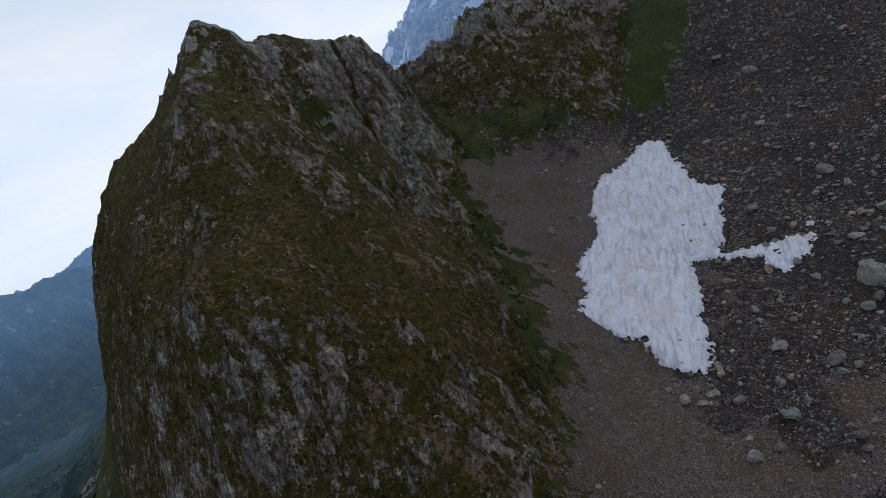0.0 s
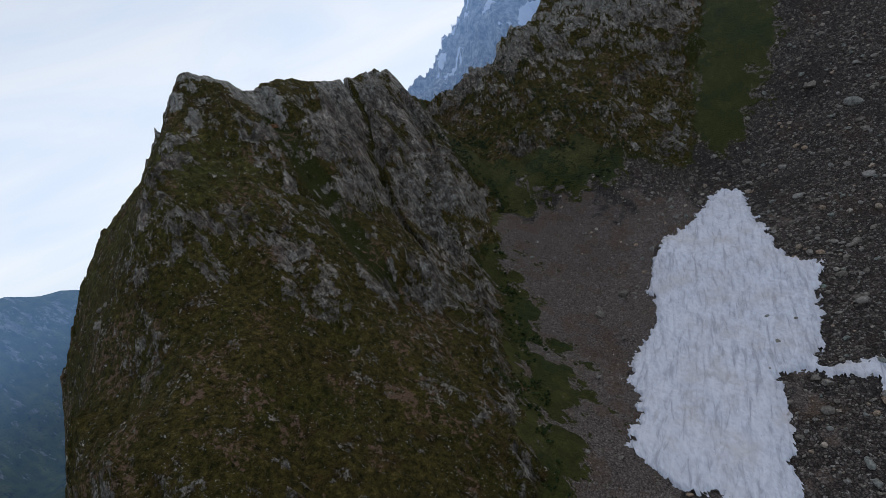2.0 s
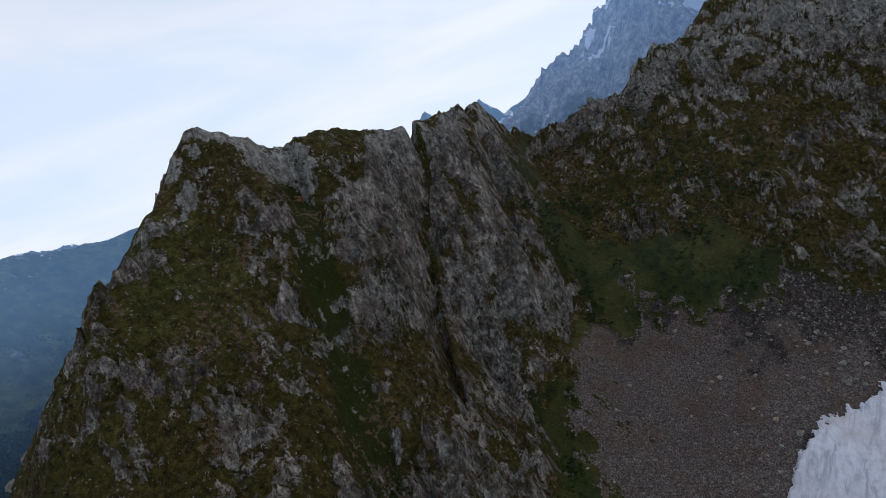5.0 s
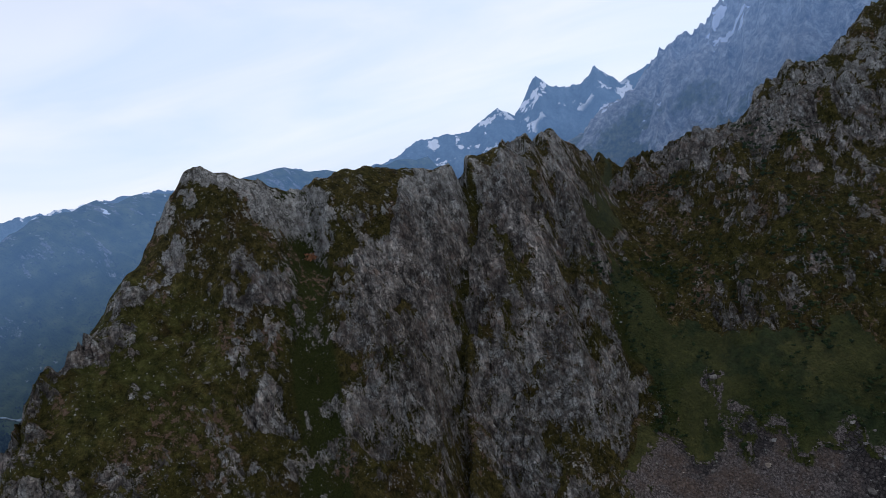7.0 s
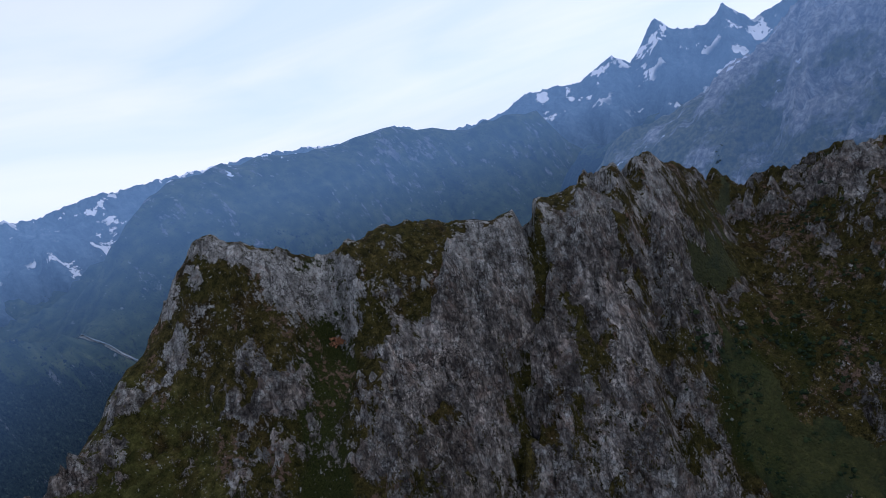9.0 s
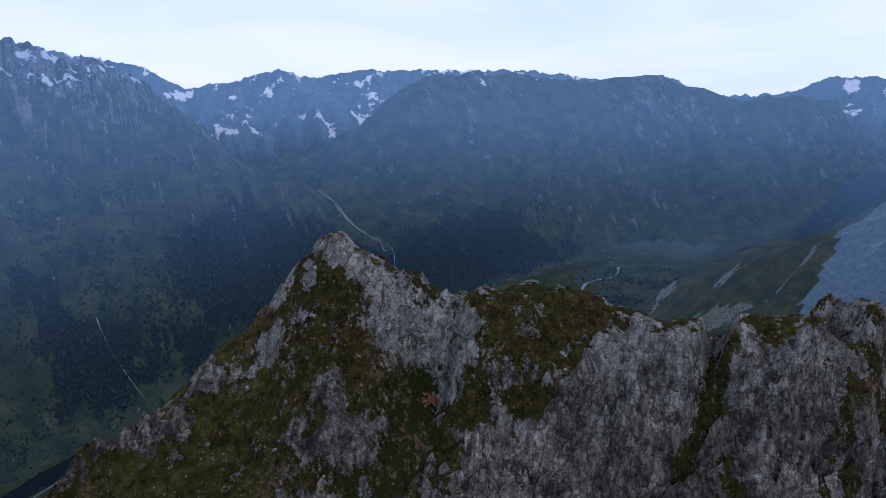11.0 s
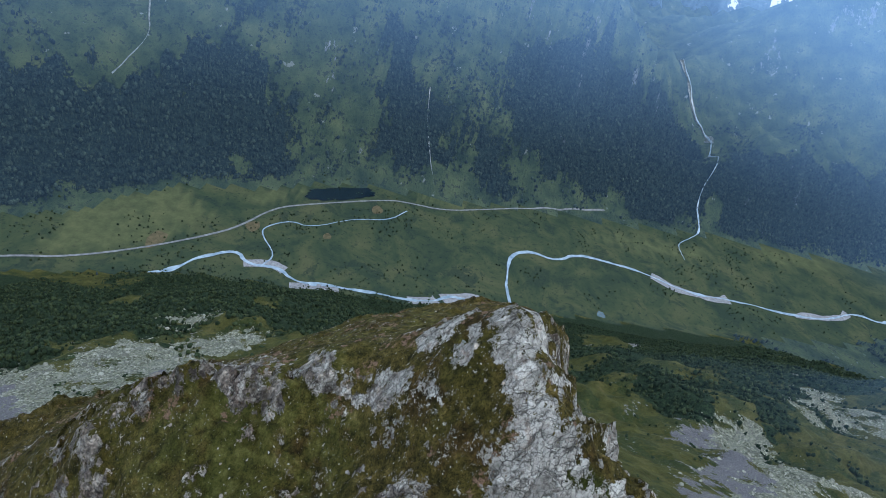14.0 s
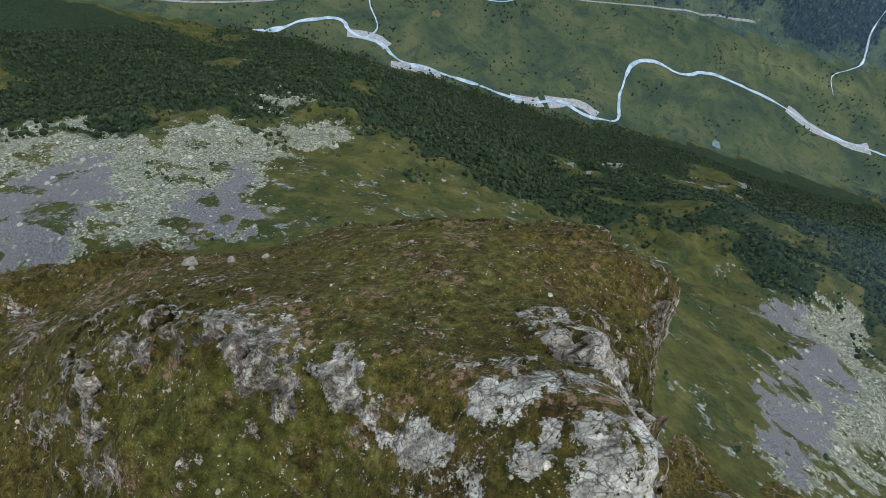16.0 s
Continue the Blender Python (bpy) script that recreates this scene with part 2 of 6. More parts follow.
def make_scree():
    k = Nodes("scree_rubble")
    stones = k.cells(0.75)
    edge = k.cells(0.75, None, "DISTANCE_TO_EDGE", "Distance")
    small = k.cells(0.3)
    tone = k.n.new("ShaderNodeSeparateColor")
    k.l.new(stones, tone.inputs[0])
    tone2 = k.n.new("ShaderNodeSeparateColor")
    k.l.new(small, tone2.inputs[0])
    v = k.calc("ADD", k.calc("MULTIPLY", tone.outputs[0], 0.5), k.calc("MULTIPLY", tone2.outputs[1], 0.5))
    c = k.ramp(v, (0.15, (0.032, 0.026, 0.023)), (0.5, (0.077, 0.063, 0.056)), (0.75, (0.138, 0.117, 0.103)), (0.95, (0.32, 0.29, 0.26)))
    c = k.mix(k.fit(k.noise(28, 4), 0.45, 0.62, 0.0, 0.55), c, (0.042, 0.036, 0.034))
    c = k.mix(k.fit(k.noise(15, 3), 0.56, 0.70, 0.0, 0.45), c, (0.085, 0.058, 0.040))
    fine = k.ramp(k.noise(0.35, 5, 0.75), (0.38, (0.030, 0.024, 0.022)), (0.5, (0.135, 0.110, 0.100)), (0.62, (0.34, 0.285, 0.25)))
    fine = k.mix(k.fit(k.noise(10, 5, 0.7), 0.46, 0.64, 0.0, 0.7), fine, k.ramp(k.noise(0.4, 4, 0.75), (0.36, (0.050, 0.030, 0.020)), (0.64, (0.22, 0.140, 0.092))))
    lot = k.fit(k.calc("ADD", k.attr("gravel"), k.calc("MULTIPLY", k.calc("SUBTRACT", k.noise(5, 6, 0.7), 0.5), 1.6)), 0.35, 0.7)
    c = k.mix(k.calc("MULTIPLY", lot, 0.6), c, fine)
    c = k.mix(k.fit(k.calc("ADD", edge, k.calc("MULTIPLY", lot, 0.06)), 0.0, 0.10, 0.8, 0.0), c, (0.010, 0.010, 0.011))
    grown = k.calc("ADD", k.attr("scree"), k.calc("MULTIPLY", k.calc("SUBTRACT", k.noise(1.8, 6, 0.76), 0.5), 1.8))
    c = k.mix(k.fit(grown, 0.60, 0.74, 1.0, 0.0), c, k.ramp(k.noise(0.8, 6, 0.76), (0.35, (0.010, 0.012, 0.004)), (0.62, (0.062, 0.066, 0.017))))
    k.bump(k.calc("ADD", k.fit(edge, 0, 0.3), k.calc("MULTIPLY", tone.outputs[0], 0.8)), 0.9, 0.4)
    return k.done(c, 0.95)


def make_slope():
    k = Nodes("mountain_pasture")
    turf, mid, fine = turf_colour(k)
    green = k.ramp(k.noise(18, 7, 0.7), (0.34, (0.018, 0.028, 0.008)), (0.48, (0.052, 0.061, 0.018)), (0.60, (0.088, 0.088, 0.029)), (0.72, (0.13, 0.112, 0.048)))
    c = k.mix(0.6, turf, green)
    c = k.mix(k.fit(k.noise(24, 7, 0.72), 0.50, 0.56, 0.0, 0.7), c, k.ramp(k.noise(1.6, 4, 0.7), (0.35, (0.010, 0.018, 0.008)), (0.65, (0.034, 0.050, 0.018))))
    c = k.mix(k.calc("MULTIPLY", k.attr("lush"), k.fit(k.noise(3.5, 7, 0.74, k.warp((1, 0.4, 0.5), (0, 0, -25))), 0.36, 0.60, 0.2, 1.0)), c, k.ramp(fine, (0.35, (0.015, 0.020, 0.005)), (0.7, (0.070, 0.078, 0.017))))
    rock = k.ramp(k.noise(2.6, 7, 0.75, k.warp((1, 1, 0.3))), (0.32, (0.06, 0.06, 0.062)), (0.5, (0.17, 0.168, 0.162)), (0.7, (0.38, 0.37, 0.35)))
    rk = k.fit(k.calc("ADD", k.attr("rock"), k.calc("MULTIPLY", k.calc("SUBTRACT", k.noise(5, 7, 0.75), 0.5), 2.0)), 0.50, 0.62)
    c = k.mix(rk, c, rock)
    blocks = k.cells(0.9)
    sep = k.n.new("ShaderNodeSeparateColor")
    k.l.new(blocks, sep.inputs[0])
    edge = k.cells(0.9, None, "DISTANCE_TO_EDGE", "Distance")
    fld = k.ramp(sep.outputs[0], (0.05, (0.07, 0.075, 0.05)), (0.4, (0.16, 0.165, 0.118)), (0.8, (0.25, 0.255, 0.185)), (1.0, (0.40, 0.40, 0.33)))
    fld = k.mix(k.fit(k.noise(9, 5, 0.7), 0.45, 0.65, 0.0, 0.6), fld, (0.15, 0.15, 0.135))
    grit = k.ramp(k.noise(0.7, 6, 0.8), (0.34, (0.055, 0.053, 0.062)), (0.5, (0.135, 0.130, 0.140)), (0.68, (0.25, 0.24, 0.245)))
    lot = k.fit(k.calc("ADD", k.attr("gravel"), k.calc("MULTIPLY", k.calc("SUBTRACT", k.noise(7, 7, 0.75, None, 0.6), 0.5), 1.9)), 0.40, 0.62)
    fld = k.mix(lot, fld, grit)
    fld = k.mix(k.fit(edge, 0.0, 0.12, 0.7, 0.0), fld, (0.035, 0.038, 0.03))
    pl = k.fit(k.calc("ADD", k.attr("pale"), k.calc("ADD", k.calc("MULTIPLY", k.calc("SUBTRACT", k.noise(9, 7, 0.75, None, 0.8), 0.5), 1.9), k.calc("MULTIPLY", k.calc("SUBTRACT", k.noise(1.5, 5, 0.75), 0.5), 1.3))), 0.44, 0.56)
    c = k.mix(pl, c, fld)
    c = k.mix(k.fit(k.calc("ADD", k.attr("forest"), k.calc("MULTIPLY", k.calc("SUBTRACT", k.noise(14, 6, 0.7), 0.5), 1.4)), 0.4, 0.6), c, k.ramp(k.noise(3.0, 6, 0.75), (0.34, (0.005, 0.011, 0.006)), (0.5, (0.015, 0.026, 0.013)), (0.68, (0.036, 0.054, 0.024))))
    stony = k.calc("ADD", k.attr("scree"), k.calc("MULTIPLY", k.calc("SUBTRACT", k.noise(1.8, 6, 0.76), 0.5), 1.8))
    c = k.mix(k.fit(stony, 0.26, 0.40), c, k.ramp(k.noise(0.35, 5, 0.75), (0.38, (0.032, 0.025, 0.022)), (0.5, (0.115, 0.092, 0.082)), (0.62, (0.26, 0.215, 0.19))))
    k.bump(k.calc("ADD", fine, k.calc("ADD", k.fit(edge, 0, 0.3), k.calc("MULTIPLY", mid, 2.0))), 0.7, 0.5)
    # blue glow painted on the outer pasture as haze
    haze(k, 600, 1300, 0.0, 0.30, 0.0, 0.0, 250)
    return k.done(c, 0.95)


def make_floor():
    k = Nodes("valley_meadow")
    c = k.ramp(k.noise(90, 8, 0.7, None, 0.6), (0.36, (0.016, 0.026, 0.011)), (0.47, (0.028, 0.039, 0.014)), (0.56, (0.041, 0.049, 0.017)), (0.70, (0.062, 0.062, 0.024)))
    c = k.mix(k.fit(k.noise(9, 6, 0.75), 0.56, 0.62, 0.0, 0.8), c, (0.008, 0.014, 0.008))
    c = k.mix(k.fit(k.noise(60, 8, 0.74, None, 1.0), 0.53, 0.60, 0.0, 0.75), c, k.ramp(k.noise(5, 5, 0.75), (0.36, (0.007, 0.014, 0.008)), (0.64, (0.024, 0.034, 0.014))))
    c = k.mix(k.calc("MULTIPLY", k.attr("lush"), 0.75), c, k.ramp(k.noise(25, 7, 0.72), (0.36, (0.042, 0.052, 0.018)), (0.64, (0.090, 0.092, 0.034))))
    # haze painted as blue emission on the distant meadow
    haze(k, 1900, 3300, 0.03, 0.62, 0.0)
    return k.done(c, 0.95)


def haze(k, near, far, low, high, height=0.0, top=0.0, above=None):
    """Blue emission put on far surfaces to imitate air haze, stronger with distance and height."""
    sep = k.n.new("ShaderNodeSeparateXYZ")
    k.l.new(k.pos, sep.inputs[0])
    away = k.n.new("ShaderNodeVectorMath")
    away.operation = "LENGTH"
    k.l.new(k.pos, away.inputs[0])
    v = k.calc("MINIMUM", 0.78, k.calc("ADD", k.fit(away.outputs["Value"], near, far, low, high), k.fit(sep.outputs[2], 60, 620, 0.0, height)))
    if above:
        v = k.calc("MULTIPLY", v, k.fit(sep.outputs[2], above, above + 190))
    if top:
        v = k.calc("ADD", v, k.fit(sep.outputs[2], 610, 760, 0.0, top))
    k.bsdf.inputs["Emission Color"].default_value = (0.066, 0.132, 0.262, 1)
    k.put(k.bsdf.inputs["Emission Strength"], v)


def make_far_side():
    k = Nodes("far_valley_side")
    down = k.warp((0.30, 1, 0.5))
    # bluish tints here, and the emission below, stand in for air haze
    wood = k.ramp(k.noise(7, 6, 0.8), (0.34, (0.006, 0.013, 0.015)), (0.52, (0.018, 0.031, 0.027)), (0.7, (0.044, 0.062, 0.045)))
    mead = k.ramp(k.noise(60, 8, 0.72), (0.34, (0.012, 0.023, 0.015)), (0.5, (0.036, 0.052, 0.024)), (0.66, (0.072, 0.086, 0.036)))
    mead = k.mix(k.fit(k.noise(15, 6, 0.75), 0.53, 0.60, 0.0, 0.75), mead, (0.009, 0.018, 0.017))
    wd = k.fit(k.calc("ADD", k.attr("forest"), k.calc("ADD", k.calc("MULTIPLY", k.calc("SUBTRACT", k.noise(60, 8, 0.78, k.warp((0.55, 1, 0.7))), 0.5), 2.4), k.calc("MULTIPLY", k.calc("SUBTRACT", k.noise(9, 5, 0.75), 0.5), 1.4))), 0.42, 0.60)
    c = k.mix(wd, mead, wood)
    stone = k.ramp(k.noise(20, 8, 0.78, k.warp((0.8, 1, 0.65))), (0.35, (0.042, 0.050, 0.056)), (0.52, (0.105, 0.112, 0.118)), (0.68, (0.21, 0.218, 0.222)))
    sep = k.n.new("ShaderNodeSeparateXYZ")
    k.l.new(k.pos, sep.inputs[0])
    high = k.fit(sep.outputs[2], 400, 760)
    rk = k.calc("ADD", k.calc("MULTIPLY", k.attr("rock"), 0.35), k.calc("ADD", k.calc("MULTIPLY", high, 0.5), k.calc("MULTIPLY", k.calc("SUBTRACT", k.noise(42, 8, 0.78, down), 0.5), 2.2)))
    c = k.mix(k.fit(rk, 0.47, 0.57), c, stone)
    scar = k.noise(26, 5, 0.6, k.warp((0.7, 1, 1)))
    c = k.mix(k.calc("MULTIPLY", k.fit(scar, 0.66, 0.69, 0.0, 0.6), k.calc("SUBTRACT", 1.0, wd)), c, (0.17, 0.18, 0.175))
    sn = k.calc("ADD", k.calc("MULTIPLY", k.fit(sep.outputs[2], 500, 720), 0.60), k.calc("MULTIPLY", k.calc("SUBTRACT", k.noise(70, 6, 0.65, k.warp((1, 1, 0.6), (0, 0, 30))), 0.5), 2.0))
    c = k.mix(k.fit(sn, 0.66, 0.72), c, (0.50, 0.55, 0.62))
    k.bump(k.calc("ADD", k.noise(30, 7, 0.75, down), k.calc("MULTIPLY", wd, k.noise(6, 3, 0.7))), 1.0, 14.0)
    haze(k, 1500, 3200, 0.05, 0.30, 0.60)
    return k.done(c, 0.95)


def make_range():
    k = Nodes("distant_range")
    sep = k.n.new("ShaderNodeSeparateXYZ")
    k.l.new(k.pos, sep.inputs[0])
    # blue base colour painted in place of distance haze
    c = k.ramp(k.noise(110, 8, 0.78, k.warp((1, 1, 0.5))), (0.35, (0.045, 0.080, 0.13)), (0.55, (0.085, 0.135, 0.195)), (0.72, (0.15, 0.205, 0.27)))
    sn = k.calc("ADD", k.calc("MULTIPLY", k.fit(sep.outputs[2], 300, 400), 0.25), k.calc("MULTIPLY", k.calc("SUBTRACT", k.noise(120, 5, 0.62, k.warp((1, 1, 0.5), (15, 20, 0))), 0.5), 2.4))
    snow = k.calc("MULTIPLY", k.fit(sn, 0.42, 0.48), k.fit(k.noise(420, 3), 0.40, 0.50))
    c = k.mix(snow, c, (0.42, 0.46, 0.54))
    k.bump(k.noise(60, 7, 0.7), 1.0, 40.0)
    # haze glow painted as emission, brighter with height, palest on snow
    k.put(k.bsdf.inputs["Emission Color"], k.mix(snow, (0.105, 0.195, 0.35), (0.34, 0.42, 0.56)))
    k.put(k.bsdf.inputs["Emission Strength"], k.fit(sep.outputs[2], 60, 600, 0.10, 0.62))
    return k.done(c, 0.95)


def make_peak():
    k = Nodes("rocky_peak_stone")
    sep = k.n.new("ShaderNodeSeparateXYZ")
    k.l.new(k.pos, sep.inputs[0])
    stone = k.ramp(k.noise(7, 9, 0.8, k.warp((1, 1, 0.6), (10, -15, 20))), (0.36, (0.070, 0.072, 0.080)), (0.5, (0.20, 0.20, 0.205)), (0.64, (0.42, 0.42, 0.42)))
    grass = k.ramp(k.noise(5, 5, 0.7), (0.35, (0.026, 0.034, 0.013)), (0.5, (0.066, 0.072, 0.028)), (0.65, (0.12, 0.118, 0.050)))
    m = k.calc("ADD", k.calc("MULTIPLY", k.calc("SUBTRACT", k.noise(45, 6, 0.65), 0.5), 1.8), k.fit(sep.outputs[2], 530, 750, -0.38, 0.5))
    c = k.mix(k.fit(m, -0.22, 0.04), grass, stone)
    sn = k.calc("ADD", k.calc("MULTIPLY", k.calc("SUBTRACT", k.noise(30, 5, 0.55, k.warp((1, 1, 0.5), (20, 25, 0))), 0.5), 2.0), k.fit(sep.outputs[2], 600, 740, -0.25, 0.1))
    c = k.mix(k.fit(sn, 0.16, 0.20), c, (0.56, 0.58, 0.64))
    k.bump(k.noise(9, 7, 0.75), 1.0, 6.0)
    # haze painted on the peak as blue emission, strongest near its top
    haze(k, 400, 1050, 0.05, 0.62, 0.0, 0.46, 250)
    return k.done(c, 0.95)


def make_snow():
    k = Nodes("old_snow", 0.55)
    run = k.noise(1.3, 6, 0.62, k.warp((1.0, 0.17, 0.26), (0, 0, -24)), 0.6)
    cups = k.noise(0.9, 4, 0.6, k.warp((1.0, 0.6, 0.6), (0, 0, 15)))
    c = k.ramp(run, (0.36, (0.40, 0.41, 0.465)), (0.47, (0.60, 0.615, 0.68)), (0.70, (0.72, 0.73, 0.79)))
    c = k.mix(k.fit(cups, 0.36, 0.55, 0.45, 0.0), c, (0.45, 0.46, 0.515))
    c = k.mix(k.fit(k.noise(11, 6, 0.68), 0.46, 0.70, 0.0, 0.42), c, (0.47, 0.40, 0.37))
    c = k.mix(k.fit(k.noise(2.0, 5, 0.7, k.warp((1.0, 0.15, 0.3), (0, 0, -32))), 0.60, 0.72, 0.0, 0.35), c, (0.36, 0.32, 0.31))
    c = k.mix(k.fit(k.noise(0.45, 3, 0.6), 0.68, 0.74, 0.0, 0.5), c, (0.12, 0.105, 0.10))
    k.bump(k.calc("ADD", run, k.calc("MULTIPLY", cups, 0.8)), 0.9, 0.6)
    return k.done(c)


def make_boulder(island=False, green=False):
    k = Nodes("green_boulder_stone" if green else "boulder_stone_field" if island else "boulder_stone")
    r = k.island() if island else k.rnd()
    grain = k.noise(0.6, 6, 0.7)
    c = k.ramp(grain, (0.32, (0.10, 0.094, 0.088)), (0.5, (0.245, 0.232, 0.213)), (0.7, (0.40, 0.382, 0.352)))
    tint = k.ramp(r, (0.0, (0.50, 0.46, 0.44)), (0.35, (0.85, 0.80, 0.74)), (0.6, (1.0, 0.98, 0.96)), (0.8, (0.72, 0.86, 0.84)), (0.9, (1.25, 0.95, 0.72)), (1.0, (1.5, 1.45, 1.35)))
    c = k.mix(1.0, c, (0.62, 0.86, 0.78) if green else tint, "MULTIPLY")
    c = k.mix(k.fit(k.noise(0.9, 4, 0.7), 0.50, 0.66, 0.0, 0.6), c, (0.10, 0.085, 0.07))
    k.bump(grain, 0.8, 0.25)
    return k.done(c, 0.9)


def make_leaf(name, dark, light, size=0.8, far=False):
    k = Nodes(name, 0.8)
    c = k.ramp(k.island(), (0.0, dark), (0.6, tuple((a + b) / 2 for a, b in zip(dark, light))), (1.0, light))
    c = k.mix(k.fit(k.noise(size, 3, 0.7), 0.3, 0.6, 0.6, 0.0), c, tuple(v * 0.35 for v in dark))
    # leaves glow blue as painted haze; far trees use the valley side's setting
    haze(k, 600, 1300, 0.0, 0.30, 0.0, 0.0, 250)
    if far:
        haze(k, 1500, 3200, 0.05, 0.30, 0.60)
    return k.done(c)


def make_water(name, deep, pale, rough, size):
    k = Nodes(name, rough)
    c = k.ramp(k.noise(size, 4, 0.6), (0.35, deep), (0.65, pale))
    k.bsdf.inputs["Specular IOR Level"].default_value = 0.5
    k.bump(k.noise(size * 0.3, 4), 0.3, 0.15)
    return k.done(c)


def make_plain(name, a, b, size, rough=0.95):
    k = Nodes(name, rough)
    return k.done(k.ramp(k.noise(size, 5, 0.65), (0.35, a), (0.65, b)))


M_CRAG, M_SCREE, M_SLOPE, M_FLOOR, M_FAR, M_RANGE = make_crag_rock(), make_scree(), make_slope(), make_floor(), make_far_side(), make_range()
M_PEAK = make_peak()
M_SNOW, M_BOULDER, M_STONES, M_GREENSTONE = make_snow(), make_boulder(), make_boulder(True), make_boulder(False, True)
M_RIVER = make_water("glacial_river", (0.10, 0.16, 0.21), (0.28, 0.35, 0.42), 0.4, 14)
M_BROOK = make_water("brook_water", (0.05, 0.07, 0.08), (0.17, 0.20, 0.22), 0.5, 9)
M_POND = make_water("green_pond", (0.020, 0.050, 0.060), (0.035, 0.075, 0.085), 0.2, 10)
M_LAKE = make_water("dark_lake", (0.004, 0.010, 0.016), (0.008, 0.016, 0.022), 0.12, 30)
M_GRAVELBAR = make_plain("river_gravel", (0.14, 0.14, 0.15), (0.26, 0.26, 0.27), 6)
M_ROAD = make_plain("gravel_road", (0.10, 0.103, 0.106), (0.20, 0.205, 0.21), 10)
M_FIELD = make_plain("bare_field", (0.060, 0.054, 0.030), (0.105, 0.085, 0.050), 9)
M_TREE = make_leaf("woodland_leaf", (0.010, 0.020, 0.011), (0.042, 0.058, 0.026), 1.6)
M_TREE_FAR = make_leaf("far_woodland_leaf", (0.008, 0.016, 0.017), (0.038, 0.056, 0.042), 4.0, True)
M_SHRUB = make_leaf("alpine_shrub_leaf", (0.011, 0.020, 0.006), (0.042, 0.060, 0.017), 0.5)
M_RUST = make_leaf("rust_red_shrub_leaf", (0.20, 0.075, 0.028), (0.50, 0.24, 0.11), 0.5)

